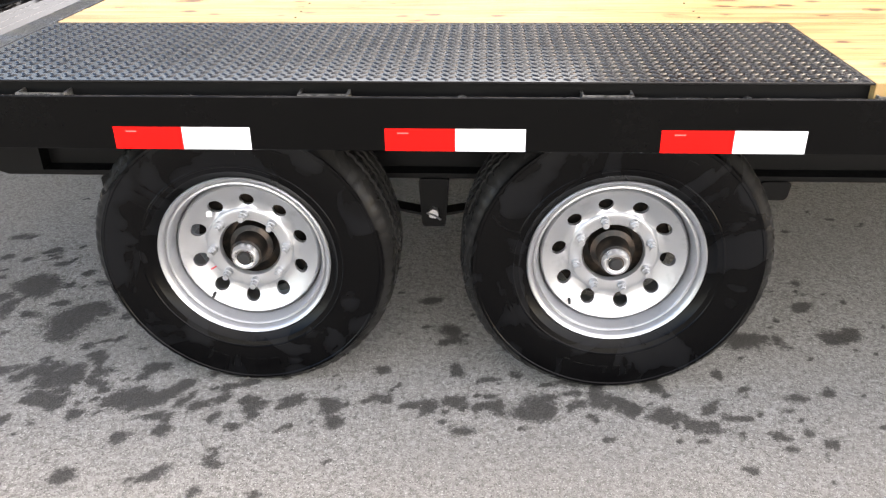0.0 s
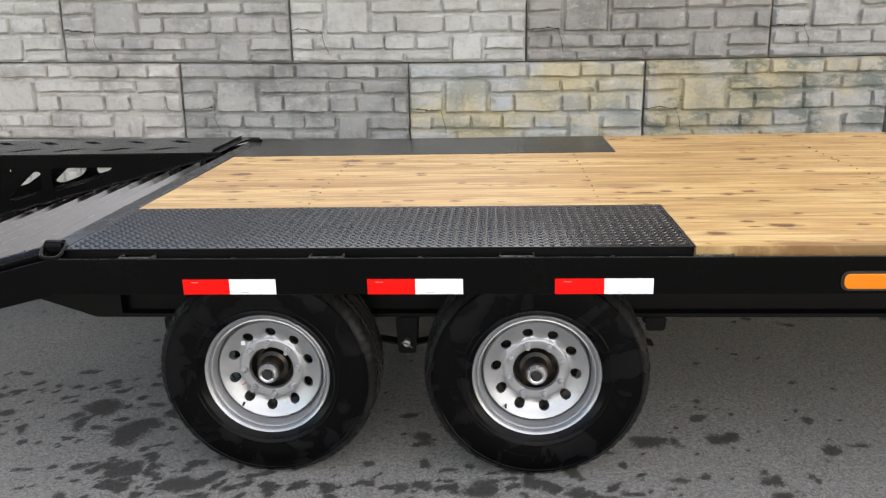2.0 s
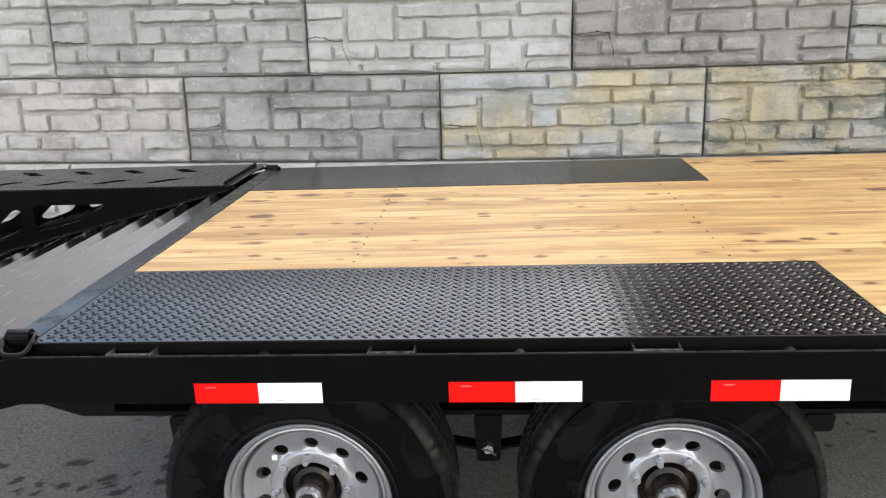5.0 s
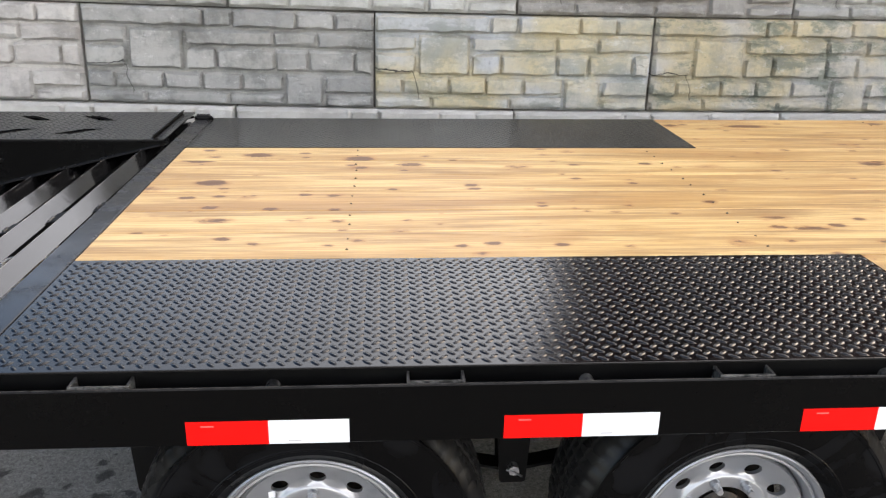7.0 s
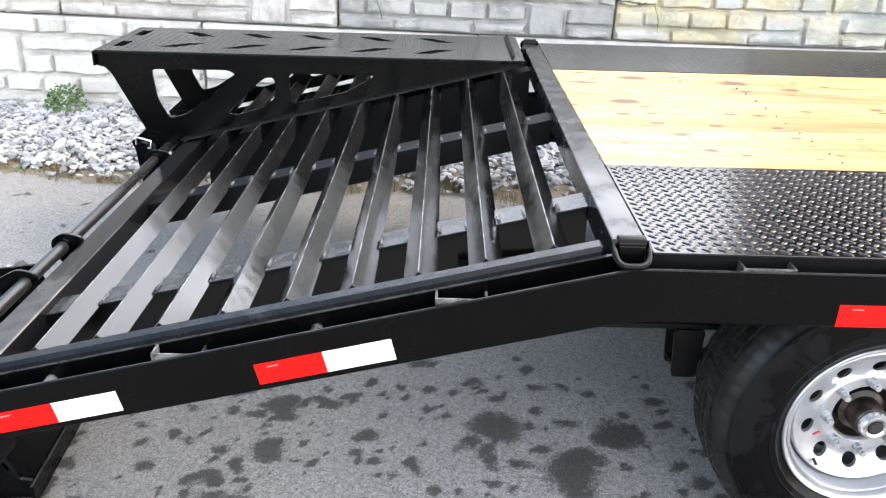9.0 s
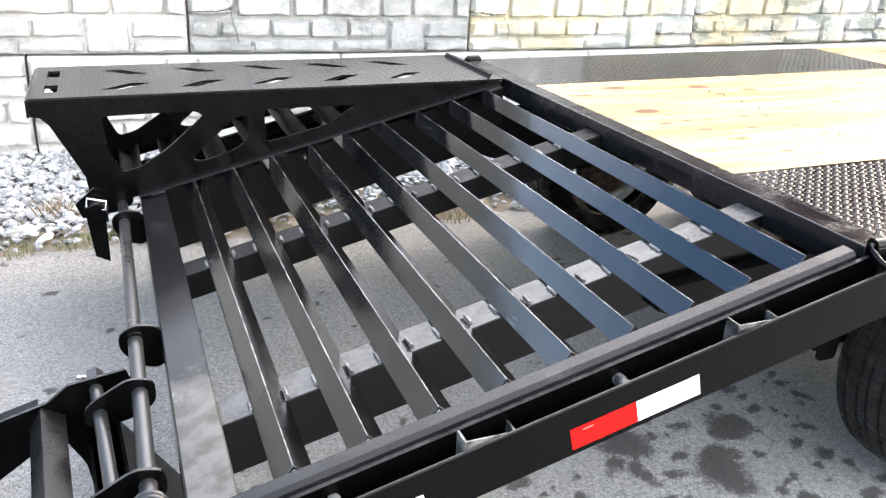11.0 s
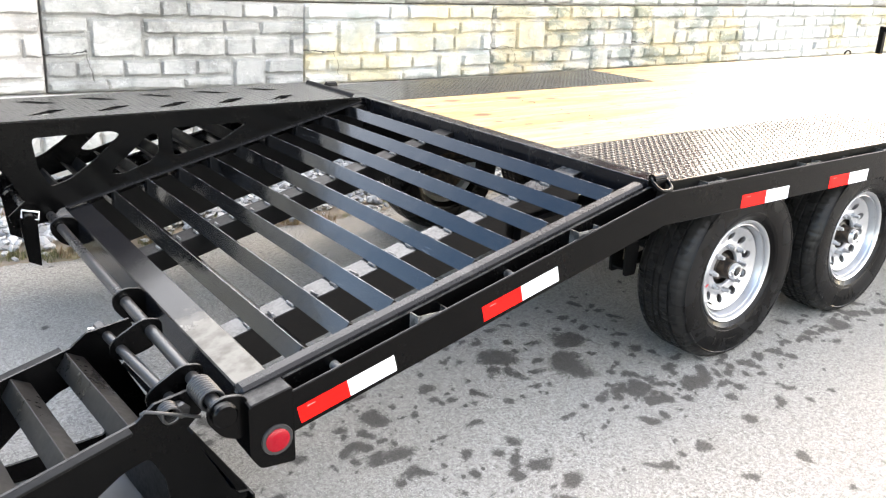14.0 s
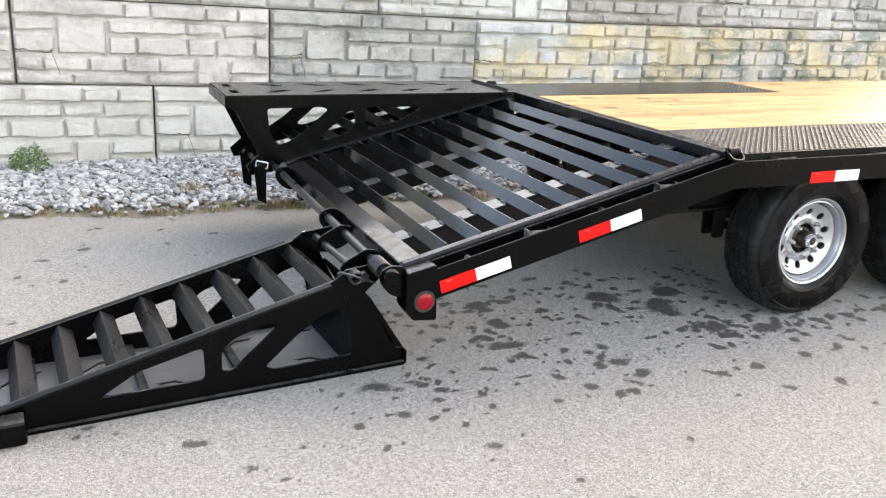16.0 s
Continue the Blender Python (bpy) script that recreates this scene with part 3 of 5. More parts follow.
for near in (True, False):
    f = (lambda y: y) if near else (lambda y: WIDTH - y)
    part("rub_rail", bent_bar(f(0.0), f(0.009), RAILBOT, RAILTOP, bevel=0.0024), BLACK, trailer, "gloss black flat-bar rub rail")
    part("side_channel", box(BEND + 0.001, FRONT_X, min(f(0.05), f(0.062)), max(f(0.05), f(0.062)), RAILBOT + 0.02, DECK - 0.009, 0.001), BLACK_UNDER, trailer)
    low, high = RAILBOT + 0.02, DECK - 0.012
    poly = [(TAIL_X, low + drop(TAIL_X)), (BEND, low), (BEND, high), (TAIL_X, high + drop(TAIL_X))]
    part("tail_channel", prism(poly, f(0.05), f(0.062), "xz", 0.001), BLACK, trailer)
    part("channel_flange", bent_bar(f(0.0625), f(0.16), RAILBOT + 0.02, RAILBOT + 0.03), BLACK_UNDER, trailer)
    # bevelled side tube along the beavertail
    zt = RAILTOP + 0.034
    end = TAIL_X - 0.112
    poly = [(end, zt - 0.05 + drop(end)), (BEND - 0.05, zt - 0.05 + drop(BEND - 0.05)), (BEND - 0.05, zt + drop(BEND - 0.05)), (end, zt + drop(end))]
    part("tail_side_tube", prism(poly, f(0.0625), f(0.112), "xz", 0.009), WORN, trailer, "scuffed black side tube")
    for x in (-2.31, -1.70, -1.07, -0.447, 0.159, 0.77, 1.38, 1.99, 2.6, 3.21, 3.82, 4.43):
        z, d = drop(x), 0.0495
        u = [(x - 0.055, f(0.0095)), (x + 0.055, f(0.0095)), (x + 0.055, f(d)), (x + 0.05, f(d)), (x + 0.05, f(0.0135)), (x - 0.05, f(0.0135)), (x - 0.05, f(d)), (x - 0.055, f(d))]
        bm = prism(u, RAILBOT + 0.02 + z, RAILTOP + z + 0.003, "xy")
        part("stake_pocket", bm, CHIPPED, trailer)
    for x in (-2.61, -2.01, -0.757, -0.15, 0.46, 1.07, 1.68, 2.29, 2.9, 3.5, 4.1):
        z = RAILTOP - 0.022 + drop(x)
        part("pipe_spool", rod((x, f(0.009), z), (x, f(0.05), z), 0.0135, 14), CHIPPED, trailer, "worn round spool", smooth=40)

# reflective tapes, half red and half white
TAPE_Z = 0.7295


def tape(x0, y, on_slope):
    bm = box(0, 0.153, -0.0006, 0, -0.0255, 0.0255)
    t = Matrix.Translation((x0, y, (TAPE_Z + 0.0145 + drop(x0)) if on_slope else TAPE_Z)) @ (pose(0, 0, 0, 0, -math.degrees(math.atan(SLOPE)), 0) if on_slope else Matrix())
    base = part("reflective_tape", bm, RED, trailer, "red and white reflective tape strip", m=t)
    part("white_half", box(0.1532, 0.305, -0.0006, 0, -0.0255, 0.0255), WHITE, base, "white tape half")
    part("print_bar", box(0.028, 0.052, -0.0009, -0.0007, 0.0135, 0.0165), INK, base)
    part("print_bar", box(0.19, 0.214, -0.0009, -0.0007, -0.020, -0.0175), GREYINK, base)


for x0 in (-0.917, -0.316, 0.277):
    tape(x0, -0.0004, False)
for x0 in (-2.137, -2.740):
    tape(x0, -0.0004, True)

# crossbar at the bend, tail beam, long beams, main frame
part("bend_crossbar", box(-1.385, -1.312, 0.064, WIDTH - 0.064, DECK - 0.075, DECK + 0.001, 0.003), WORN, trailer, "scuffed black steel crossbar at the deck end")
TZ = RAILTOP + 0.03 + drop(-2.825)
part("tail_beam", prism([(-2.868, TZ - 0.13), (-2.775, TZ - 0.13), (-2.775, TZ + 0.005), (-2.868, TZ - 0.016)], 0.1125, WIDTH - 0.1125, "xz", 0.004), BEAM, trailer, "black square tail beam, worn in spots, sky glare in its colour towards one end")
for y in (0.38, 1.18, 1.96):
    tall = 0.14 if y < 1 else 0.085 if y < 1.5 else 0.24
    poly = [(-2.776, RAILTOP - tall + drop(-2.776)), (-1.384, RAILTOP - tall + drop(-1.384)), (-1.384, RAILTOP - 0.002 + drop(-1.384)), (-2.776, RAILTOP - 0.002 + drop(-2.776))]
    # only the near runner has the sky sheen painted on its top
    part("tail_runner", prism(poly, y, y + 0.1, "xz", 0.002), RUNNER if y < 1 else BLACK_UNDER, trailer)
for y in (0.34, WIDTH - 0.44):
    sec = [(y, 0.498), (y + 0.1, 0.498), (y + 0.1, 0.512), (y + 0.055, 0.514), (y + 0.055, 0.69), (y + 0.1, 0.692), (y + 0.1, 0.705), (y, 0.705), (y, 0.692), (y + 0.045, 0.69), (y + 0.045, 0.514), (y, 0.512)]
    bm = prism(sec, -1.3, FRONT_X - 0.1, "yz")
    part("main_beam", bm, BLACK_UNDER, trailer)
    part("gusset", prism([(-1.7, 0.60), (-1.40, 0.498), (-1.3005, 0.498), (-1.3005, 0.70), (-1.7, 0.66)], y + 0.0, y + 0.1, "xz"), BLACK_UNDER, trailer)
for k in range(10):
    x = -1.22 + 0.61 * k
    part("cross_member", box(x, x + 0.04, 0.0625, WIDTH - 0.0625, 0.7055, 0.806), BLACK_UNDER, trailer)

# low rack across the front end
rack = part("front_rack", box(FRONT_X - 0.075, FRONT_X - 0.025, 0.03, WIDTH - 0.03, 1.055, 1.105, 0.004), BLACK, trailer, "low black square-tube rack at the deck front")
for y in (0.03, 0.80, 1.57, WIDTH - 0.08):
    part("rack_post", box(FRONT_X - 0.075, FRONT_X - 0.025, y, y + 0.05, DECK + 0.0005, 1.0545, 0.003), BLACK, rack)
part("tie_hook", tube_path([(4.06 + 0.05 * math.cos(a), WIDTH - 0.045, DECK + 0.008 + 0.035 * math.sin(a)) for a in (math.pi * k / 14 for k in range(15))], 0.008, 8), BLACK, trailer, "small black tie hook", smooth=60)

# slats of the beavertail: angle iron laid corner up
ANG = math.degrees(math.atan(SLOPE))


def angle_bar(length, leg=0.056, t=0.006):
    w = leg * 0.7071
    poly = [(-w, 0), (0, w), (w, 0), (w - t * 1.414, 0), (0, w - t * 1.414), (-w + t * 1.414, 0)]
    return prism(poly, 0, length, "xz", 0.0012)


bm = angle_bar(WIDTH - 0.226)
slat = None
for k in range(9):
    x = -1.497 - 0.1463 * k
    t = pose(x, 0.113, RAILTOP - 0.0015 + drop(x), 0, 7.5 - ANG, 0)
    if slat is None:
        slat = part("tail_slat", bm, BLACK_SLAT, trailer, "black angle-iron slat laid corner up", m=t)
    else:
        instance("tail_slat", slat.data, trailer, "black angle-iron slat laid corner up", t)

# weld beads at the slats' feet on the runners
bead = None
rw = random.Random(8)
for k in range(9):
    x = -1.497 - 0.1463 * k
    for y in (0.384, 1.184):
        for s in (-1, 1):
            bx = x + s * 0.0405
            t = pose(bx, y + rw.uniform(0, 0.02), RAILTOP + 0.0005 + drop(bx), 0, -ANG, rw.uniform(-4, 4))
            if bead is None:
                pts = [(0.0012 * math.sin(q * 2.1), 0.004 * q, 0.0008 * math.cos(q * 3.3)) for q in range(11)]
                bead = part("weld_bead", tube_path(pts, 0.0045, 6), CHIPPED, trailer, m=t, smooth=50)
            else:
                instance("weld_bead", bead.data, trailer, m=t)


# checker plate with raised lugs
def lug_field(x0, x1, y0, y1, z, pitch, skip=None, up=1.0):
    a, b, h = 0.0128, 0.0051, 0.0023 * up
    rim = [(a * math.cos(w), b * math.sin(w)) for w in (2 * math.pi * k / 10 for k in range(10))]
    base = [(x, y, 0) for x, y in rim] + [(x * 0.74, y * 0.66, h * 0.82) for x, y in rim] + [(0, 0, h)]
    tri = [(k, (k + 1) % 10, (k + 1) % 10 + 10, k + 10) for k in range(10)] + [(k + 10, (k + 1) % 10 + 10, 20) for k in range(10)]
    vs, fs = [], []
    for i in range(int((x1 - x0) / pitch * 2)):
        for j in range(int((y1 - y0) / pitch * 2)):
            if (i + j) % 2:
                continue
            cx, cy = x0 + (i + 0.8) * pitch / 2, y0 + (j + 0.8) * pitch / 2
            if skip and skip(cx, cy):
                continue
            w = math.pi / 4 * (1 if i % 2 else -1)
            c, s = math.cos(w), math.sin(w)
            n = len(vs)
            vs += [(cx + p[0] * c - p[1] * s, cy + p[0] * s + p[1] * c, z + p[2]) for p in base]
            fs += [tuple(n + q for q in f) for f in tri]
    return vs, fs


LUG_PITCH = 0.0326
for y0, y1 in ((0.024, 0.598), (WIDTH - 0.598, WIDTH - 0.024)):
    plate = part("tread_plate", box(-1.31, 0.709, y0, y1, DECK - 0.005, DECK, 0.001), TREADBLACK, trailer, "black checker plate over the wheels")
    vs, fs = lug_field(-1.308, 0.704, y0 + 0.004, y1 - 0.004, DECK, LUG_PITCH, None, 1.0 if y0 < 1 else 0.25)
    tagged(mesh_np("lug_pattern", vs, fs, TREADBLACK, plate, smooth=True), kind="stuff")

# pine planks: six between the plates, the whole width ahead of them
edges = [0.025, 0.22, 0.417, 0.5995] + [0.5995 + 0.2035 * k for k in range(1, 7)] + [2.003, 2.2, WIDTH - 0.025]
rnd = random.Random(3)
for k in range(len(edges) - 1):
    y0, y1 = edges[k] + 0.0014, edges[k + 1] - 0.0014
    between = 0.59 < edges[k] < 1.81
    xa = -1.3105 if between else 0.7105
    part("deck_plank", box(xa, FRONT_X - 0.02, y0, y1, DECK - 0.045, DECK - 0.0005 - rnd.uniform(0, 0.0015), 0.002), PINE, trailer, "knotty pine deck plank")
    for x in (-0.645, 0.49, 1.7):
        if x > xa + 0.1:
            for s in (0.3, 0.72):
                y = y0 + (y1 - y0) * s + rnd.uniform(-0.008, 0.008)
                part("deck_screw", rod((x + rnd.uniform(-0.008, 0.008), y, DECK - 0.004), (x, y, DECK + 0.0004), 0.0034, 8), HUBIRON, trailer)


# ---- wheels ----
def wheel_meshes():
    half = [(0.214, 0.086), (0.222, 0.100), (0.236, 0.108), (0.24, 0.113), (0.252, 0.1165), (0.2535, 0.1185), (0.2575, 0.1187), (0.259, 0.1175), (0.275, 0.120), (0.30, 0.122), (0.33, 0.1205), (0.344, 0.119), (0.346, 0.121), (0.352, 0.1205), (0.354, 0.117),
            (0.363, 0.109), (0.373, 0.098), (0.380, 0.088), (0.3845, 0.066), (0.3765, 0.064), (0.3765, 0.055), (0.3855, 0.053), (0.386, 0.022), (0.3775, 0.020), (0.3775, 0.011), (0.386, 0.009)]
    prof = [(r, -y) for r, y in half] + [(r, y) for r, y in half[::-1]]
    n = len(half)

    def lugs(k, i):
        q = k if k < n else 2 * n - 1 - k
        if q in (15, 16, 17) and i % 6 < 2:
            return -0.0022 if q > 15 else -0.0012
        if q in (18, 21, 22, 25) and i % 4 == 0:
            return -0.003
        return 0.0

    tyre = lathe(prof, 360, lugs, False)
    for v in tyre.verts:
        v.co.z = max(v.co.z, -0.372)
    out = {"tyre": (tyre, RUBBER, 30)}
    # rim: flange, well and barrel
    rim = [(0.178, 0.088), (0.183, 0.08), (0.1855, 0.055), (0.187, 0.0405), (0.1895, 0.036), (0.1915, 0.0205), (0.1945, 0.0165), (0.1985, 0.0175), (0.2003, 0.0225), (0.2022, 0.0215), (0.2042, 0.009), (0.208, 0.003), (0.2135, 0.0), (0.2165, 0.003), (0.217, 0.012), (0.21, 0.02), (0.205, 0.09), (0.19, 0.12), (0.19, 0.17), (0.212, 0.19)]
    out["rim"] = (lathe(rim, 96), SILVER, 35)
    # disc with ten round openings
    prof = [(0.0745, 0.042), (0.0755, 0.034), (0.079, 0.0295), (0.106, 0.0275), (0.1095, 0.029), (0.113, 0.0345), (0.116, 0.037), (0.119, 0.0365), (0.155, 0.020), (0.166, 0.013), (0.176, 0.009), (0.181, 0.014), (0.1835, 0.05)]

    def depth(r):
        for (r0, d0), (r1, d1) in zip(prof, prof[1:]):
            if r <= r1:
                return d0 + (d1 - d0) * (r - r0) / (r1 - r0)
        return prof[-1][1]

    bm = bmesh.new()
    N, H, RC, RH = 10, 16, 0.1355, 0.0185
    r_in, r_out = 0.1120, 0.1590
    for s in range(N):
        a0 = 2 * math.pi * s / N
        hole, rim_v = [], []
        for k in range(H):
            w = 2 * math.pi * k / H + math.pi / 4
            hole.append((RC + RH * math.cos(w), a0 + RH * math.sin(w) / RC))
            c, q = math.cos(w), math.sin(w)
            sc = 1 / max(abs(c), abs(q))
            u, v = c * sc, q * sc
            rim_v.append(((r_in + r_out) / 2 + u * (r_out - r_in) / 2, a0 + v * math.pi / N))
        P = lambda r, a, d=0: bm.verts.new((r * math.cos(a), depth(r) + d, r * math.sin(a)))
        hv = [P(*p) for p in hole]
        hb = [P(p[0], p[1], 0.012) for p in hole]
        ov = [P(*p) for p in rim_v]
        for k in range(H):
            j = (k + 1) % H
            bm.faces.new((hv[k], hv[j], ov[j], ov[k]))
            bm.faces.new((hb[k], hb[j], hv[j], hv[k]))
        # inner and outer bands of this sector
        for band in ([0.0745, 0.0755, 0.079, 0.088, 0.098, 0.106, 0.1095, r_in], [r_out, 0.166, 0.171, 0.176, 0.181, 0.1835]):
            A = [a0 + math.pi / N * q for q in (-1, -math.tan(math.pi / 8), 0, math.tan(math.pi / 8), 1)]
            rows = [[P(r, a) for a in A] for r in band]
            for f, g in zip(rows, rows[1:]):
                for i in range(4):
                    bm.faces.new((f[i], f[i + 1], g[i + 1], g[i]))
    bmesh.ops.remove_doubles(bm, verts=bm.verts, dist=0.0004)
    out["wheel_disc"] = (bm, SILVER, 45)
    nut = rod((0, 0.002, 0), (0, 0.016, 0), 0.0098, 6)
    rod((0, 0.014, 0), (0, 0.0285, 0), 0.012, 16, nut)
    rod((0, -0.007, 0), (0, 0.002, 0), 0.0075, 10, nut)
    out["lug_nut"] = (nut, SILVER, None)
    return out


meshes = {}
for name, (bm, mat, sm) in wheel_meshes().items():
    me = bpy.data.meshes.new(name)
    bmesh.ops.recalc_face_normals(bm, faces=bm.faces)
    bm.to_mesh(me)
    bm.free()
    if sm:
        me.shade_smooth()
        me.set_sharp_from_angle(angle=radians(sm))
    me.materials.append(mat)
    meshes[name] = me
hub_bm = lathe([(0.0, -0.02), (0.019, -0.0195), (0.021, -0.016), (0.021, -0.006), (0.036, -0.004), (0.040, 0.0), (0.041, 0.02), (0.043, 0.05), (0.056, 0.056), (0.058, 0.09), (0.15, 0.095), (0.155, 0.15), (0.05, 0.16)], 40)
hub_me = bpy.data.meshes.new("hub")
bmesh.ops.recalc_face_normals(hub_bm, faces=hub_bm.faces)
hub_bm.to_mesh(hub_me)
hub_bm.free()
hub_me.shade_smooth()
hub_me.set_sharp_from_angle(angle=radians(35))
hub_me.materials.append(HUBIRON)


def wheel(x, near, turn):
    y0 = 0.207
    t = Matrix.Translation((x, y0 if near else WIDTH - y0, 0.372)) @ (Matrix() if near else pose(0, 0, 0, 0, 0, 180))
    w = instance("wheel", hub_me, trailer, "silver eight-lug steel wheel with black tyre", t @ Matrix.Translation((0, -0.080, 0)))
    dy = 0.080
    sp = pose(0, 0, 0, 0, turn, 0)
    instance("tyre", meshes["tyre"], w, "black rubber trailer tyre with smeared sidewall", Matrix.Translation((0, dy, 0)))
    if near:
        # raised lettering too blurred to read, as plain blocks
        rl = random.Random(int(x * 100))
        for a in ([-112 + 6.5 * k for k in range(6)] + [62 + 6.5 * k for k in range(5)]):
            h, wd = rl.uniform(0.012, 0.015), rl.uniform(0.009, 0.0125)
            part("raised_block", box(-wd, wd, -0.1232, -0.119, 0.302 - h, 0.302 + h, 0.0008), RUBBER, w, m=Matrix.Translation((0, dy, 0)) @ pose(0, 0, 0, 0, 90 - a, 0))
    face = -0.104 + dy
    instance("rim", meshes["rim"], w, "silver painted rim", Matrix.Translation((0, face, 0)) @ sp @ Matrix.Diagonal((1.015, 1, 1.015, 1)))
    face2 = face + 0.033
    instance("wheel_disc", meshes["wheel_disc"], w, "silver disc with ten round openings", Matrix.Translation((0, face2, 0)) @ sp @ Matrix.Diagonal((1.015, 1, 1.015, 1)))
    for k in range(8):
        a = 2 * math.pi * (k + 0.5) / 8
        instance("lug_nut", meshes["lug_nut"], w, "", Matrix.Translation((0, face2, 0)) @ pose(0, 0, 0, 0, turn - 1, 0) @ Matrix.Translation((0.0955 * math.cos(a), 0.0, 0.0955 * math.sin(a))))
    cap = lathe([(0.0, 0.0), (0.020, 0.0), (0.0245, -0.003), (0.029, -0.003), (0.0325, 0.002), (0.035, 0.015), (0.035, 0.025)], 32)
    part("hub_cap", cap, STEEL, w, "bright metal grease cap", m=Matrix.Translation((0, -0.019, 0)), smooth=30)
    part("rubber_plug", lathe([(0.0, -0.006), (0.014, -0.006), (0.0165, 0.0), (0.0165, 0.004)], 24), PLASTIC, w, "black rubber plug", m=Matrix.Translation((0, -0.0185, 0)), smooth=40)
    if near and x < 0:
        part("marker_stroke", box(-0.021, 0.021, 0, 0.003, -0.0018, 0.0018), MARKER, w, "red marker stroke", m=Matrix.Translation((-0.094, face2 + 0.0295, -0.055)) @ pose(0, 0, 0, 0, -32, 0))
    if near:
        b = rod((-0.104, face2 + 0.014, -0.127), (-0.1045, face2 - 0.004, -0.130), 0.0038, 10)
        part("valve_stem", b, PLASTIC, w)
        if x < 0:
            part("sticker", box(-0.100, -0.086, face2 + 0.0255, face2 + 0.031, 0.088, 0.102), WHITE, w, "small pale sticker")
    return w


for x, turn in ((-0.70, 21), (0.228, 6)):
    wheel(x, True, turn)
    wheel(x, False, turn)
    part("axle", rod((x, 0.4, 0.3755), (x, WIDTH - 0.4, 0.3755), 0.045, 20), BLACK_UNDER, trailer, smooth=40)

for y, s in ((0.345, 1), (WIDTH - 0.345, -1)):
    for x, zb, bolt in ((-1.10, 0.36, False), (-0.235, 0.36, True), (0.66, 0.45, False)):
        h = part("spring_hanger", prism(rounded([(x - 0.032, zb), (x + 0.032, zb), (x + 0.04, 0.5), (x - 0.04, 0.5)], 0.012), y - s * 0.005, y - s * 0.015, "xz"), BLACK_UNDER, trailer)
        part("hanger_plate", prism(rounded([(x - 0.032, zb), (x + 0.032, zb), (x + 0.04, 0.5), (x - 0.04, 0.5)], 0.012), y + s * 0.06, y + s * 0.07, "xz"), BLACK_UNDER, h)
        if bolt:
            part("hanger_bolt", rod((x, y - s * 0.035, zb + 0.046), (x, y + s * 0.08, zb + 0.046), 0.014, 6), STEEL, h, "bright bolt")
            part("cotter_pin", tube_path([(x - 0.018, y - s * 0.031, zb + 0.048), (x, y - s * 0.037, zb + 0.046), (x + 0.02, y - s * 0.031, zb + 0.028)], 0.0028, 6), STEEL, h, "bright cotter pin")
    for x0, x1 in ((-1.13, -0.26), (-0.21, 0.66)):
        for q in range(3):
            m0, hw = (x0 + x1) / 2, (x1 - x0) / 2 * (1 - 0.22 * q)
            top = [(m0 + hw * u, 0.42 + 0.05 * (1 - u * u * (1 - 0.22 * q) ** 2) - 0.009 * q - 0.03) for u in np.linspace(-1, 1, 9)]
            prism(top + [(a, b - 0.008) for a, b in top[::-1]], y + s * 0.005, y + s * 0.055, "xz", 0, (), bm := bmesh.new())
            part("spring_leaf", bm, BLACK_UNDER, trailer)

# lamps
lamp = part("amber_lamp", prism(rounded([(1.145, 0.715), (1.305, 0.715), (1.305, 0.777), (1.145, 0.777)], 0.031, 8), -0.005, 0.0, "xz"), PLASTIC, trailer, "oval amber side lamp in a black grommet")
part("lens", prism(rounded([(1.152, 0.722), (1.298, 0.722), (1.298, 0.770), (1.152, 0.770)], 0.024, 8), -0.012, -0.0052, "xz", 0.002), LENSAMBER, lamp, "amber lens")
box_poly = rounded([(-2.878, 0.468), (-2.757, 0.494), (-2.752, 0.268), (-2.85, 0.278), (-2.878, 0.32)], 0.012)
corner = part("corner_box", prism(box_poly, -0.003, 0.10, "xz", 0.003), BLACK, trailer, "black tail corner box")
lamp2 = part("tail_lamp", lathe([(0.0, -0.004), (0.042, -0.004), (0.044, 0.0), (0.044, 0.006)], 32), PLASTIC, trailer, "round red side lamp in a black grommet", m=Matrix.Translation((-2.805, -0.0035, 0.352)), smooth=40)
part("lens", lathe([(0.0, -0.012), (0.012, -0.0115), (0.0125, -0.0105), (0.026, -0.010), (0.033, -0.006), (0.034, 0.0)], 32), LENSRED, lamp2, "red lens", smooth=30)


# D-rings at the bend
def d_ring(y, s):
    cx, by, bz = -1.352, y + s * 0.030, RAILTOP + 0.036
    br = part("d_ring_bracket", rod((cx - 0.028, by, bz), (cx + 0.028, by, bz), 0.0165, 20), BLACK, trailer, "black forged ring bracket", smooth=40)
    part("bracket_foot", box(cx - 0.028, cx + 0.028, min(by - 0.0175, by + 0.0175), max(by - 0.0175, by + 0.0175), RAILTOP - 0.004, bz, 0.003), BLACK, br)
    pts = []
    for k in range(33):
        a = math.pi * k / 32
        q = math.sin(a) ** 0.5
        u = math.copysign(abs(math.cos(a)) ** 0.6, math.cos(a))
        pts.append((cx + 0.036 * u, by - s * 0.046 * q, bz - 0.034 * q))
    part("ring", tube_path(pts, 0.0075, 10, True), BLACK, br, "black steel ring", smooth=60)


d_ring(0.022, 1)
d_ring(WIDTH - 0.022, -1)

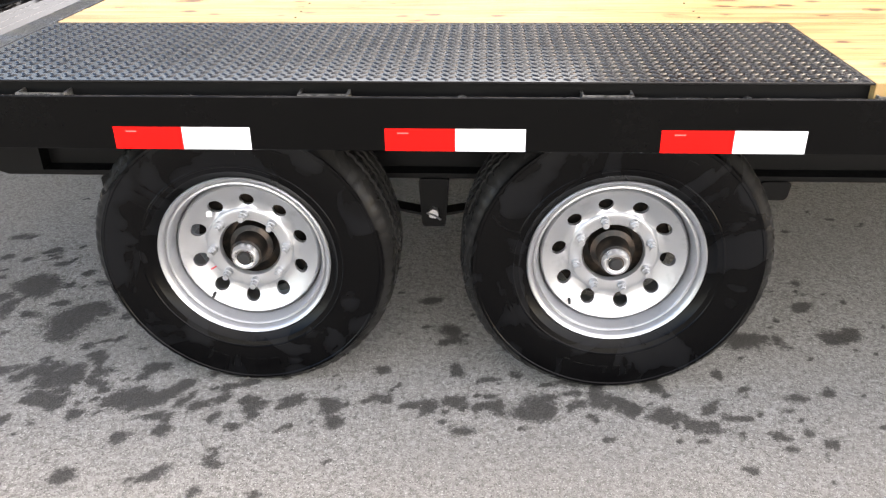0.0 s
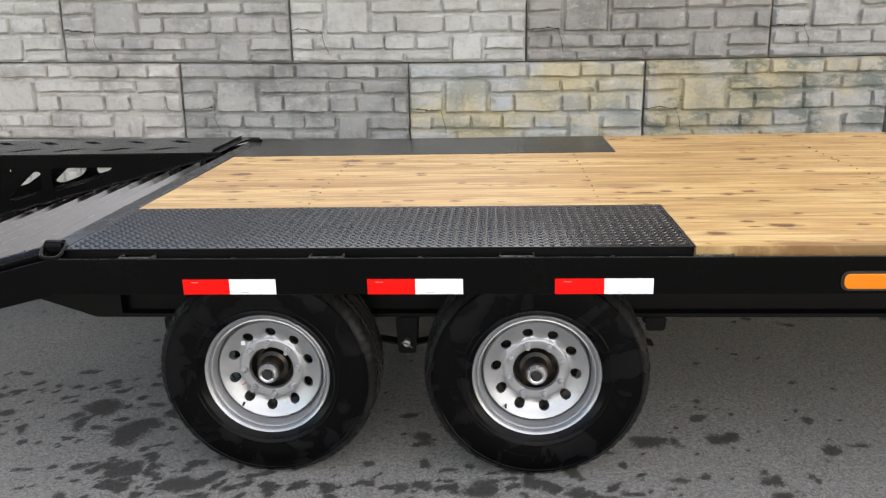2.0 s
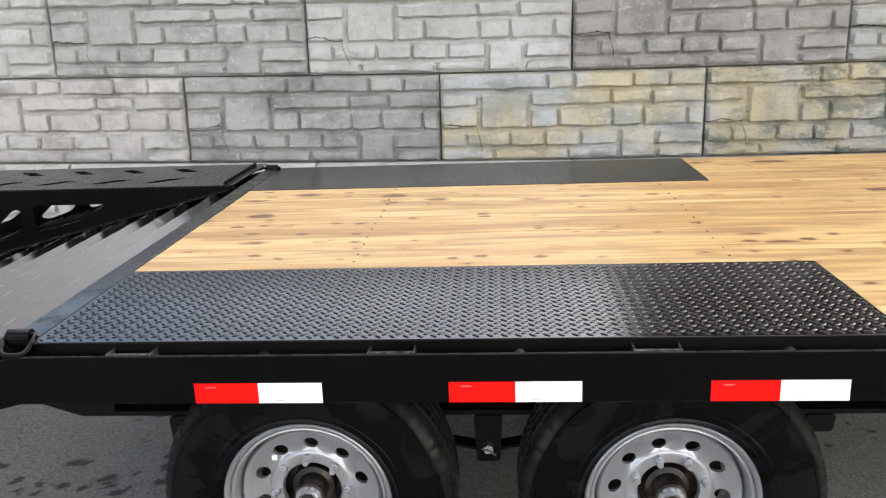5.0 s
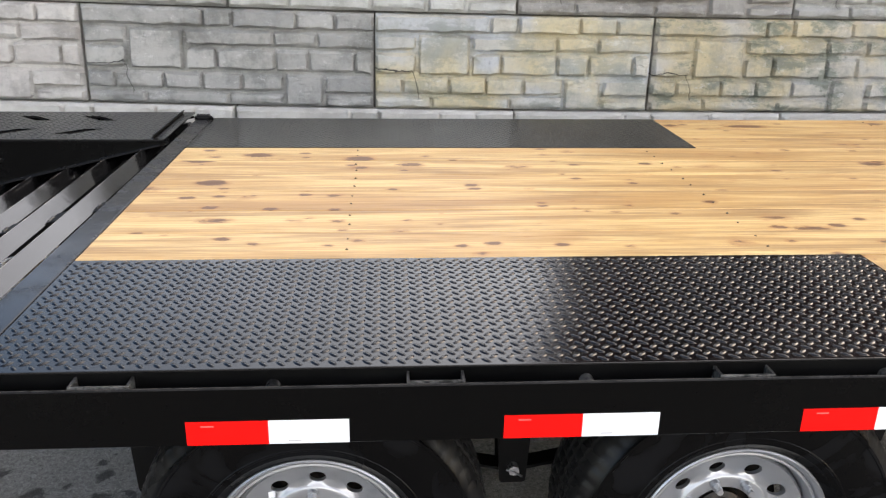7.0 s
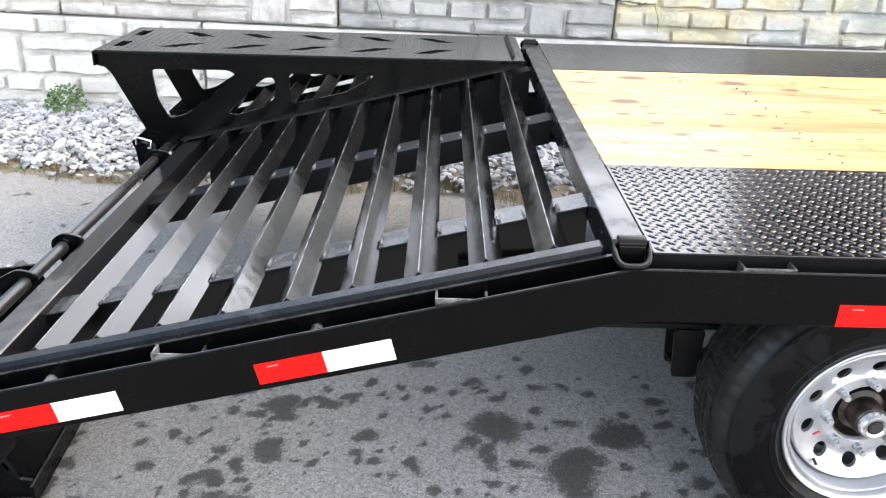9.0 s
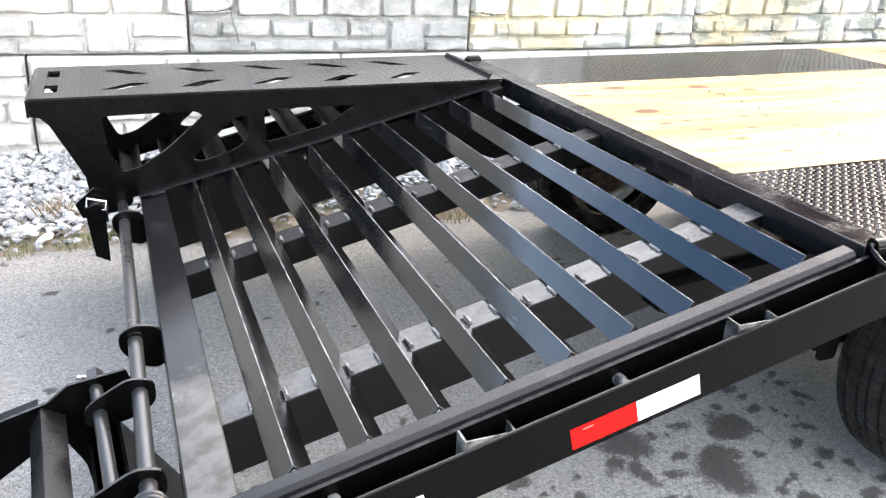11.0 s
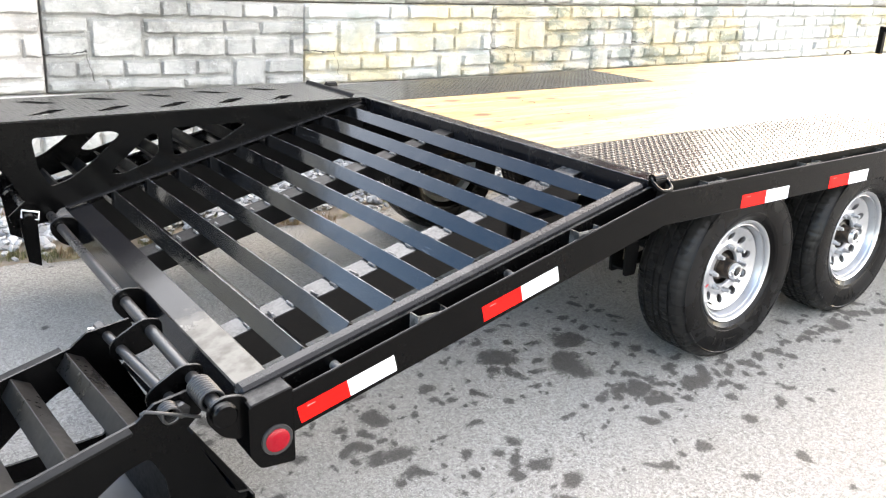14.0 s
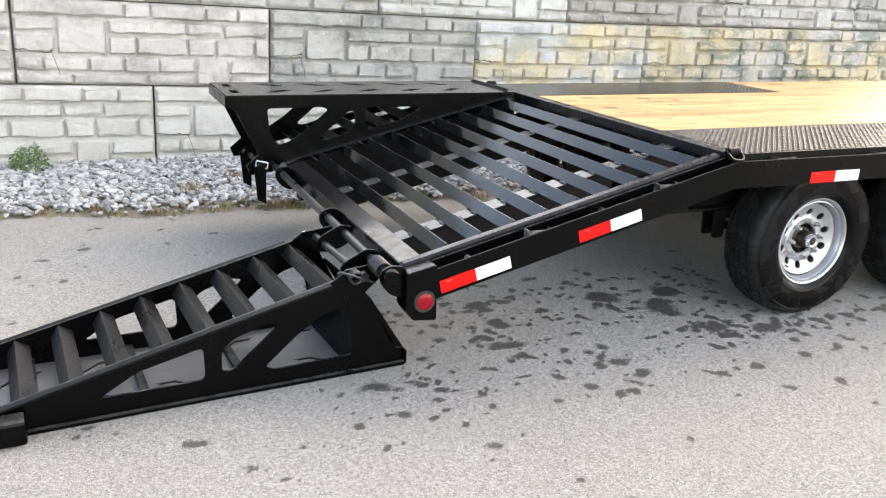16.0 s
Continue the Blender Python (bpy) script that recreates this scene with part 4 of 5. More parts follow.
# hinge shaft with lugs, spring and end cap
HX, HZ = -2.932, 0.452
part("hinge_shaft", rod((HX, 0.02, HZ), (HX, WIDTH - 0.02, HZ), 0.0185, 20), SHAFT, trailer, "black round hinge shaft", smooth=40)
LUG = rounded([(-2.865, TZ - 0.005), (HX, HZ + 0.045), (HX - 0.04, HZ + 0.02), (HX - 0.04, HZ - 0.02), (HX, HZ - 0.075), (-2.865, TZ - 0.13)], 0.03, 5)
for y in (0.035, 0.86, 1.74, WIDTH - 0.047):
    part("hinge_lug", prism(LUG, y - 0.006, y + 0.006, "xz", 0.001), BLACK, trailer)
    part("lug_collar", rod((HX, y - 0.011, HZ), (HX, y + 0.011, HZ), 0.026, 20), BLACK, trailer, smooth=40)
pts = [(HX + 0.03 * math.cos(a), 0.10 + 0.10 * k / 120, HZ + 0.03 * math.sin(a)) for k, a in ((k, 2 * math.pi * 8 * k / 120) for k in range(121))]
part("coil_spring", tube_path(pts, 0.0052, 8), SHAFT, trailer, "black coil spring on the hinge shaft", smooth=60)
part("shaft_cap", lathe([(0.0, -0.012), (0.028, -0.012), (0.033, -0.006), (0.033, 0.012), (0.026, 0.014)], 28), BLACK, trailer, m=Matrix.Translation((HX, 0.02, HZ)), smooth=35)


# ---- ramps: wedge of two cut-out side plates, a slotted checker base and angle-iron treads ----
LEN, TOP0, WR = 1.78, 0.467, 0.53


def top_at(s):
    return TOP0 - SLOPE * s


def ramp(m, label, mirror):
    def topz(q):
        return top_at(q) - (0.012 if mirror else 0.0)

    # base with slots
    slots = []
    for k in range(5):
        s = 0.32 + 0.27 * k
        for y, g in ((0.13, 1), (0.40, -1)):
            slots.append([(s - 0.09, y - 0.05 * g), (s - 0.015, y - 0.05 * g), (s + 0.09, y + 0.05 * g), (s + 0.015, y + 0.05 * g)])
    for y in (0.13, 0.40):
        slots.append(rounded([(0.045, y - 0.06), (0.09, y - 0.06), (0.09, y + 0.06), (0.045, y + 0.06)], 0.006, 2))
    slots = [q if sum((q[i - 1][0] * q[i][1] - q[i][0] * q[i - 1][1]) for i in range(len(q))) > 0 else q[::-1] for q in slots]
    # folded pan black: shade inside the turned-over ramp put into its colour
    r = part("ramp", prism([(0.02, 0.0107), (LEN - 0.1, 0.0107), (LEN - 0.1, WR - 0.0107), (0.02, WR - 0.0107)], 0.0004, 0.005, "xy", 0, slots), BLACK_UNDER if mirror else PAN_GREY, None, label, m=m)
    tagged(r, label, "ramp", "fold-over ramps of the trailer")
    # side plates
    outer = [(0.0, 0.007), (LEN, 0.007), (LEN, topz(LEN)), (0.30, topz(0.30)), (0.25, 0.43), (0.12, 0.445), (0.10, 0.39), (0.17, 0.33)]
    outer += [(0.155, 0.30), (0.055, 0.095), (0.03, 0.068), (0.0, 0.062)]
    holes = [
        rounded([(1.16, 0.075), (1.03, 0.150), (0.80, 0.205), (0.795, 0.075)], 0.025),
        rounded([(0.735, 0.180), (0.693, 0.218), (0.565, 0.26), (0.515, 0.25), (0.695, 0.095), (0.735, 0.095)], 0.025),
        rounded([(0.575, 0.085), (0.445, 0.197), (0.345, 0.262), (0.275, 0.282), (0.235, 0.2), (0.222, 0.072), (0.54, 0.068)], 0.02),
    ]
    for y in (0.0, WR - 0.01):
        sp = part("side_plate", prism(outer, y, y + 0.01, "xz", 0, holes), BLACK, r, "black cut-out side plate")
    for y in ((-0.03, -0.0002), (WR + 0.0002, WR + 0.03)):
        a, b = 0.32, LEN - 0.02
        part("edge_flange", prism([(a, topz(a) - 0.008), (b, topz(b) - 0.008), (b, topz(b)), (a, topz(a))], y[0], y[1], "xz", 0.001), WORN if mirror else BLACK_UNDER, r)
    # flange along the foot
    for y in ((-0.022, 0.0), (WR, WR + 0.022)):
        part("foot_flange", prism([(0.0, 0.0), (LEN - 0.1, 0.0), (LEN - 0.1, 0.009), (0.0, 0.009)], y[0], y[1], "xz"), BLACK, r)
    # heel plate
    if not mirror:
        part("heel_plate", prism([(0.0, 0.008), (0.012, 0.008), (0.04, 0.092), (0.155, 0.296), (0.147, 0.305), (0.0, 0.07)], 0.0102, WR - 0.0102, "xz"), BLACK, r)
    part("end_lip", box(-0.0095, -0.0005, -0.02, WR + 0.02, 0.0, 0.06, 0.002), BLACK, r)
    if not mirror:
        part("cross_plate", box(0.218, 0.226, 0.0102, WR - 0.0102, 0.008, 0.25), BLACK_UNDER, r)
    base = part("base_plate", prism([(0.0, -0.02), (LEN, -0.02), (LEN, WR + 0.02), (0.0, WR + 0.02)], 0.0, -0.006, "xy", 0, slots), TREADBLACK, r, "slotted checker base plate")

    def inside(x, y):
        for q in slots:
            cx = sum(p[0] for p in q) / len(q)
            cy = sum(p[1] for p in q) / len(q)
            if abs(cx - x) < 0.11 and abs(cy - y) < 0.072:
                hit = False
                for i in range(len(q)):
                    (xa, ya), (xb, yb) = q[i - 1], q[i]
                    if (ya > y) != (yb > y) and x < (xb - xa) * (y - ya) / (yb - ya) + xa:
                        hit = not hit
                if hit:
                    return True
        return False

    vs, fs = lug_field(0.005, LEN - 0.01, -0.015, WR + 0.015, -0.006, LUG_PITCH, inside, -0.35)
    tagged(mesh_np("lug_pattern", vs, fs, TREADBLACK, base, smooth=True), kind="stuff")
    # treads
    tm = None
    for k in range(10):
        s = 0.305 + 0.155 * k
        t = pose(s, 0.0102, topz(s) - 0.047, 0, ANG, 0)
        if tm is None:
            # folded ramp's bars use the darker paint: the shade inside is in the colour
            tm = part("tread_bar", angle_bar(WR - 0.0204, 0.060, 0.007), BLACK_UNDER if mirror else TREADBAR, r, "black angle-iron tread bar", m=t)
        else:
            instance("tread_bar", tm.data, r, "black angle-iron tread bar", t)
    for k in range(3):
        s = 0.62 + 0.36 * k
        part("base_brace", box(s, s + 0.03, 0.0105, WR - 0.0105, 0.008, 0.03), BLACK, r)
    if not mirror:
        part("side_pad", box(1.39, 1.55, WR + 0.001, WR + 0.085, -0.004, 0.085, 0.012), BLACK, r, "black side pad near the ramp tip")
    # pivot rod and link ears
    part("pivot_rod", rod((0.19, -0.045, 0.406), (0.19, WR + 0.03, 0.406), 0.0155, 18), SHAFT, r, "satin black pivot rod", smooth=40)
    part("cross_pin", rod((0.152, -0.05, 0.398), (0.228, -0.05, 0.414), 0.0055, 8), STEEL, r, "bright cross pin", smooth=40)
    part("washer", rod((0.19, -0.008, 0.406), (0.19, -0.0003, 0.406), 0.026, 20), BLACK, r, smooth=40)
    part("rod_nut", rod((0.19, WR + 0.018, 0.406), (0.19, WR + 0.034, 0.406), 0.021, 6), SHAFT, r)
    part("rod_head", rod((0.19, -0.062, 0.406), (0.19, -0.0085, 0.406), 0.0225, 6), SHAFT, r, "hexagonal rod head")
    return r


# lowered ramp: tip swung a little outward; local x runs towards its tip
low = ramp(pose(-2.842, 0.735, 0.006, 0, 0, 180 + 4.2), "black steel ramp lowered onto the asphalt", False)
# folded ramp: turned over onto the beavertail, checker base upward
fold = ramp(pose(-3.192, 1.925, 0.857, 180, 0, 0) @ Matrix.Translation((0, -WR, 0)), "black steel ramp folded flat onto the beavertail", True)

for y in (0.255, 0.60):
    ear = rounded([(HX + 0.035, HZ + 0.03), (HX - 0.02, HZ + 0.042), (-3.035, 0.448), (-3.058, 0.425), (-3.052, 0.388), (-3.02, 0.374), (HX - 0.01, HZ - 0.06), (HX + 0.035, HZ - 0.03)], 0.022, 5)
    part("ramp_ear", prism(ear, y - 0.005, y + 0.005, "xz", 0.001), BLACK, trailer, "black link plate on the hinge shaft")
for y in (2.02, 2.35):
    ear = rounded([(HX + 0.04, HZ + 0.04), (-3.0, 0.50), (-3.045, 0.47), (-3.045, 0.43), (-3.01, 0.40), (HX, HZ - 0.05), (HX + 0.04, HZ - 0.03)], 0.02, 5)
    part("ramp_ear", prism(ear, y - 0.005, y + 0.005, "xz", 0.001), BLACK, trailer, "black link plate on the hinge shaft")
for y in (1.881, 2.297):
    flag = [(-3.062, 0.468), (-2.992, 0.468), (-2.996, 0.252), (-3.044, 0.278)]
    part("latch_arm", prism(flag, y - 0.005, y + 0.005, "xz", 0.001), BLACK, trailer, "black hanging latch arm")
    part("latch_boss", rod((-3.022, y - 0.02, 0.455), (-3.022, y + 0.02, 0.455), 0.028, 18), BLACK, trailer, smooth=40)
part("lock_pin", tube_path([(-3.052, 1.868, 0.475), (-3.048, 1.868, 0.507), (-2.985, 1.862, 0.492), (-2.99, 1.862, 0.46), (-3.008, 1.866, 0.463)], 0.0042, 8), STEEL, trailer, "bright wire lock pin", smooth=60)
# torsion spring on the pivot rod, with one long straight leg
px, pz = -3.022, 0.412
pts = [(-2.952, 0.142, 0.392), (-3.03, 0.145, 0.424), (-3.09, 0.147, 0.446), (-3.097, 0.153, 0.438)]
part("spring_leg", tube_path(pts, 0.0048, 8), SHAFT, trailer, "straight leg of the torsion spring", smooth=60)
pts = [(px + 0.023 * math.cos(a), 0.15 + 0.042 * k / 80, pz + 0.023 * math.sin(a)) for k, a in ((k, 2 * math.pi * 4 * k / 80) for k in range(81))]
part("torsion_spring", tube_path(pts, 0.0052, 8), SHAFT, trailer, "black torsion spring on the pivot rod", smooth=60)

# ---- retaining wall of stamped concrete blocks ----
WALL_Y, BL, BH = 4.15, 1.853, 0.602
Z0 = -0.012
wall = tagged(part("wall_north", box(-9.0, 12.5, WALL_Y + 0.10, WALL_Y + 0.7, -0.3, Z0 + 3.35 * BH - 0.01), MORTAR), "tall retaining wall of stamped grey concrete blocks", "wall", kind="structure")
ROWS = [
    (0.0, 0.20, (0.0, 0.41, 0.51, 0.727, 0.86, 1.0)),
    (0.215, 0.385, (0.0, 0.15)), (0.215, 0.385, (0.345, 0.648, 0.80, 1.0)),
    (0.40, 0.635, (0.0, 0.15)),
    (0.40, 0.635, (0.345, 0.452, 0.655, 0.768, 0.931, 1.0)),
    (0.215, 0.635, (0.155, 0.34)),
    (0.655, 0.845, (0.0, 0.10, 0.266, 0.40, 0.535, 0.68)), (0.655, 0.845, (0.825, 1.0)),
    (0.86, 1.0, (0.0, 0.205, 0.49, 0.68)), (0.86, 1.0, (0.825, 1.0)),
    (0.655, 1.0, (0.685, 0.82)),
]


def stone_shape(x0, x1, z0, z1, seed):
    """A hewn stone face with a chipped rim, in block coordinates (y towards the viewer is minus)."""
    r = random.Random(seed)
    w, h = x1 - x0, z1 - z0
    nx, nz = max(5, round(w / 0.05)), max(5, round(h / 0.035))
    out = 0.026 + r.uniform(0, 0.012)
    tip_x, tip_z = r.uniform(-0.006, 0.006), r.uniform(-0.006, 0.004)
    vs, fs = [], []
    for i in range(nx + 1):
        for j in range(nz + 1):
            u, v = i / nx, j / nz
            x, z = x0 + u * w, z0 + v * h
            if i in (0, nx) or j in (0, nz):
                y = 0.003
                x += r.uniform(-0.003, 0.003)
                z += r.uniform(-0.003, 0.003)
            else:
                y = -out - tip_x * (2 * u - 1) - tip_z * (2 * v - 1) - r.uniform(0, 0.006)
                rim = i in (1, nx - 1) or j in (1, nz - 1)
                if rim and r.random() < 0.22:
                    y += r.uniform(0.005, 0.011)
                # the first ring lies close to the rim, for a steep broken edge
                if i == 1: x = x0 + 0.014 + r.uniform(-0.004, 0.008)
                if i == nx - 1: x = x1 - 0.014 - r.uniform(-0.004, 0.008)
                if j == 1: z = z0 + 0.017 + r.uniform(-0.005, 0.010)
                if j == nz - 1: z = z1 - 0.015 - r.uniform(-0.004, 0.008)
            vs.append((x, y, z))
    for i in range(nx):
        for j in range(nz):
            a = i * (nz + 1) + j
            fs.append((a, a + nz + 1, a + nz + 2, a + 1))
    return vs, fs


PIECES = []
for row, (a, b, cuts) in enumerate(ROWS):
    for c in range(len(cuts) - 1):
        g, wide = 0.0022, 0.010
        x0 = cuts[c] * BL + (wide if cuts[c] == 0 else g)
        x1 = cuts[c + 1] * BL - (wide if cuts[c + 1] == 1 else g)
        PIECES.append(stone_shape(x0, x1, (1 - b) * BH + (0.007 if b == 1 else 0.0012), (1 - a) * BH - (0.006 if a == 0 else 0.0012), row * 31 + c))
piece_meshes = []
for vs, fs in PIECES:
    me = bpy.data.meshes.new("stone")
    me.from_pydata(vs, [], fs)
    me.materials.append(STONES["grey"])
    me.shade_smooth()
    me.set_sharp_from_angle(angle=radians(32))
    piece_meshes.append(me)
vs_all, fs_all = [], []
for vs, fs in PIECES:
    n = len(vs_all)
    vs_all += vs
    fs_all += [tuple(n + q for q in f) for f in fs]
face_me = bpy.data.meshes.new("stone_face")
face_me.from_pydata(vs_all, [], fs_all)
face_me.materials.append(STONES["grey"])
face_me.shade_smooth()
face_me.set_sharp_from_angle(angle=radians(32))
block_bm = box(0.008, BL - 0.008, 0.0, 0.099, 0.005, BH - 0.005, 0.006)
block_me = bpy.data.meshes.new("block")
block_bm.to_mesh(block_me)
block_bm.free()
block_me.materials.append(MORTAR)
TINTS = {(2, -3): "rosy", (2, -2): "rosy", (2, -1): "dark", (2, 0): "ochre", (2, 1): "mossy", (2, 2): "mossy", (2, 3): "pale", (2, 4): "ochre",
         (3, -4): "pale", (3, -3): "pale", (3, -2): "grey", (3, -1): "pale", (3, 0): "brown", (3, 1): "grey", (3, 2): "dark"}
rnd = random.Random(11)
BEDS = (-0.05, 0.57, 1.19, 1.794, 2.011)


def lift(x):
    return 0.021 * min(max(-0.6 - x, 0.0), 5.0) - 0.006 * min(max(x + 0.6, 0.0), 2.0)


SET = {1: -0.035, 2: 0.0, 3: 0.006, 4: 0.012}
for course in (1, 2, 3, 4):
    off = -0.612 if course % 2 == 0 else 0.32 - BL
    for k in range(-4, 6):
        x = off + BL * k
        # course 1 and 3 count from the joint left of x = 0.32
        key = (course, k if course % 2 == 0 else k - 1)
        tint = STONES[TINTS.get(key, ("cream" if course == 1 else rnd.choice(("grey", "pale", "brown"))))]
        y = WALL_Y + SET[course] + rnd.uniform(-0.004, 0.004)
        # the courses sink a little towards the front of the trailer
        tilt = math.degrees(math.atan((lift(x) - lift(x + BL)) / BL))
        t = pose(x, y, BEDS[course - 1] + lift(x), 0, tilt, 0) @ Matrix.Diagonal((1, 1, (BEDS[course] - BEDS[course - 1]) / BH, 1))
        blk = instance("block", block_me, wall, "", t)
        blk.material_slots[0].link = "OBJECT"
        blk.material_slots[0].material = tint
        single = -4.3 < x < 2.2 and course in (2, 3) or course == 1 and -5.5 < x < -2.5
        if single:
            for me in piece_meshes:
                st = instance("stone", me, blk)
                st.material_slots[0].link = "OBJECT"
                st.material_slots[0].material = tint
        else:
            st = tagged(instance("stone_face", face_me, blk), kind="stuff")
            st.material_slots[0].link = "OBJECT"
            st.material_slots[0].material = tint


# ---- gravel strip at the wall's foot, weeds ----
def edge_y(x):
    return 2.55 + 0.03 * math.sin(x * 2.1) + 0.02 * math.sin(x * 5.7) + 0.13 * max(0, min(2.2, -x - 2.5))


def build_gravel():
    xs = np.arange(-8.5, 12.0, 0.07)
    ys = np.linspace(0, 1, 16)
    vs, fs = [], []
    for x in xs:
        e = edge_y(x)
        for v in ys:
            y = e + (WALL_Y + 0.05 - e) * v
            vs.append((x, y, -0.012 + 0.045 * min(1, v * 5) + random.uniform(0, 0.012)))
    n = len(ys)
    for i in range(len(xs) - 1):
        for j in range(n - 1):
            a = i * n + j
            fs.append((a, a + n, a + n + 1, a + 1))
    mesh_np("gravel_bed", vs, fs, SOIL, None, "")
    bed = bpy.data.objects["gravel_bed"]
    tagged(bed, "dark soil bed along the foot of the wall", "ground", kind="structure")
    ico = bmesh.new()
    bmesh.ops.create_icosphere(ico, subdivisions=1, radius=1)
    base = np.array([v.co[:] for v in ico.verts])
    tris = np.array([[v.index for v in f.verts] for f in ico.faces])
    ico.free()
    rs = np.random.RandomState(4)
    V, F, n = [], [], 0
    for k in range(21000):
        x = rs.uniform(-6.6, 3.5) if k < 18500 else rs.uniform(3.5, 10)
        e = edge_y(x)
        v = rs.rand() ** 0.9
        if v < 0.09 and rs.rand() < 0.75:
            continue
        y = e + (WALL_Y - 0.07 - e) * v + 0.02
        s = rs.uniform(0.010, 0.024) * (1.5 if rs.rand() < 0.2 else 1)
        q = base * (1 + rs.uniform(-0.42, 0.42, base.shape)) * np.array([s * rs.uniform(0.9, 1.6), s * rs.uniform(0.8, 1.2), s * rs.uniform(0.45, 0.8)])
        w = rs.uniform(0, 6.28)
        c, d = math.cos(w), math.sin(w)
        tl = rs.uniform(-0.5, 0.5)
        q = np.stack([q[:, 0] * c - q[:, 1] * d, q[:, 0] * d + q[:, 1] * c, q[:, 2] + q[:, 0] * tl], 1)
        q += (x, y, 0.012 + 0.03 * min(1, v * 5) + rs.uniform(0, 0.028))
        V.append(q)
        F.append(tris + n)
        n += len(base)
    g = mesh_np("gravel", np.concatenate(V), np.concatenate(F), GRAVEL)
    tagged(g, "loose pale grey crushed stone along the wall", "gravel", kind="stuff")


build_gravel()


def tuft(name, x, y, z, n, height, spread, width, mat, label, seed, leafy=False):
    r = random.Random(seed)
    vs, fs = [], []
    for k in range(n):
        a, d = r.uniform(0, 6.28), spread * math.sqrt(r.random())
        px, py = x + d * math.cos(a), y + d * math.sin(a)
        if leafy:
            pz = z + r.random() ** 0.7 * height * (1 - 0.5 * (d / spread) ** 2)
            b, e, w = r.uniform(0, 6.28), r.uniform(-0.5, 0.9), width * r.uniform(0.6, 1.3)
            u = Vector((math.cos(b) * math.cos(e), math.sin(b) * math.cos(e), math.sin(e)))
            v = u.orthogonal().normalized()
            c = Vector((px, py, pz))
            q = [c - u * w, c + v * w * 0.5, c + u * w, c - v * w * 0.5]
        else:
            hh, b = height * r.uniform(0.5, 1.1), r.uniform(0, 6.28)
            lean = Vector((math.cos(b), math.sin(b), 0)) * hh * r.uniform(0.1, 0.7)
            side = Vector((-math.sin(b), math.cos(b), 0)) * width
            c = Vector((px, py, z))
            q = [c - side, c + side, c + lean * 0.6 + Vector((0, 0, hh * 0.7)) + side * 0.5, c + lean + Vector((0, 0, hh))]
        m0 = len(vs)
        vs += [p[:] for p in q]
        fs.append((m0, m0 + 1, m0 + 2, m0 + 3))
    return tagged(mesh_np(name, vs, fs, mat), label, "weed", kind="stuff" if not leafy else "")


tuft("weed_bush", -4.28, 3.93, 0.02, 420, 0.24, 0.13, 0.016, LEAF, "small leafy green weed against the wall", 1, True)
rnd = random.Random(8)
for k in range(26):
    x = -5.6 + 0.17 * k + rnd.uniform(-0.08, 0.08)
    green = rnd.random() < 0.35
    tuft("grass_tuft" if green else "dry_grass", x, edge_y(x) + 0.07 + rnd.uniform(-0.05, 0.06), 0.008, 130, rnd.uniform(0.03, 0.075), rnd.uniform(0.05, 0.13), 0.002, GRASS if green else DRYGRASS,
         "low green grass at the gravel edge" if green else "low dry yellowish grass at the gravel edge", 20 + k)
for k, (x, y) in enumerate(((-2.9, 3.3), (-3.25, 3.0), (-4.9, 3.5), (-1.9, 3.0))):
    tuft("dry_grass", x, y, 0.03, 90, 0.11, 0.09, 0.002, DRYGRASS, "dry weed between the stones", 60 + k)


# ---- bank behind the wall and the dark red shrubs that overhang it ----
bank = box(-9.0, 40.0, WALL_Y + 0.71, 60.0, -0.3, Z0 + 3 * BH - 0.03)
tagged(part("bank", bank, SOIL), "bare soil bank held back by the wall", "ground", kind="structure")


def shrub(x, y, z, wide, tall, seed):
    """Stems from one foot and a crown of small leaves in uneven clumps."""
    r = random.Random(seed)
    stems, clumps = bmesh.new(), []
    for k in range(9):
        a, far = r.uniform(0, 6.28), wide * r.uniform(0.25, 0.8)
        tip = Vector((far * math.cos(a), far * 0.6 * math.sin(a), tall * r.uniform(0.55, 0.95)))
        mid = tip * 0.5 + Vector((0, 0, tall * 0.12))
        tube_path([(0.03 * math.cos(a), 0.03 * math.sin(a), 0), mid, tip], 0.014, 6, False, stems)
        for q in range(7):
            f = r.uniform(0.25, 1.05)
            p = tip * f + Vector((r.gauss(0, 0.16), r.gauss(0, 0.12), r.gauss(0, 0.16)))
            clumps.append((p, r.uniform(0.18, 0.34)))
    for k in range(16):
        a = r.uniform(0, 6.28)
        clumps.append((Vector((wide * r.uniform(0.2, 1.0) * math.cos(a), wide * 0.55 * math.sin(a), tall * r.uniform(0.02, 0.35))), r.uniform(0.14, 0.25)))
    base = part("red_shrub", stems, HUBIRON, None, m=Matrix.Translation((x, y, z)))
    tagged(base, "dark red leafy shrub overhanging the top of the wall", "shrub", "shrubs on the wall")
    vs, fs = [], []
    for c, rad in clumps:
        for k in range(150):
            d = Vector((r.gauss(0, 1), r.gauss(0, 1), r.gauss(0, 1))).normalized() * rad * r.random() ** 0.4
            u = Vector((r.gauss(0, 1), r.gauss(0, 1), r.gauss(0, 1))).normalized()
            v, w, p = u.orthogonal().normalized(), r.uniform(0.022, 0.042), c + d
            n = len(vs)
            vs += [(p - u * w)[:], (p + v * w * 0.55)[:], (p + u * w)[:], (p - v * w * 0.55)[:]]
            fs.append((n, n + 1, n + 2, n + 3))
    tagged(mesh_np("leaves", vs, fs, REDLEAF, base), "dark red leaves", kind="stuff")


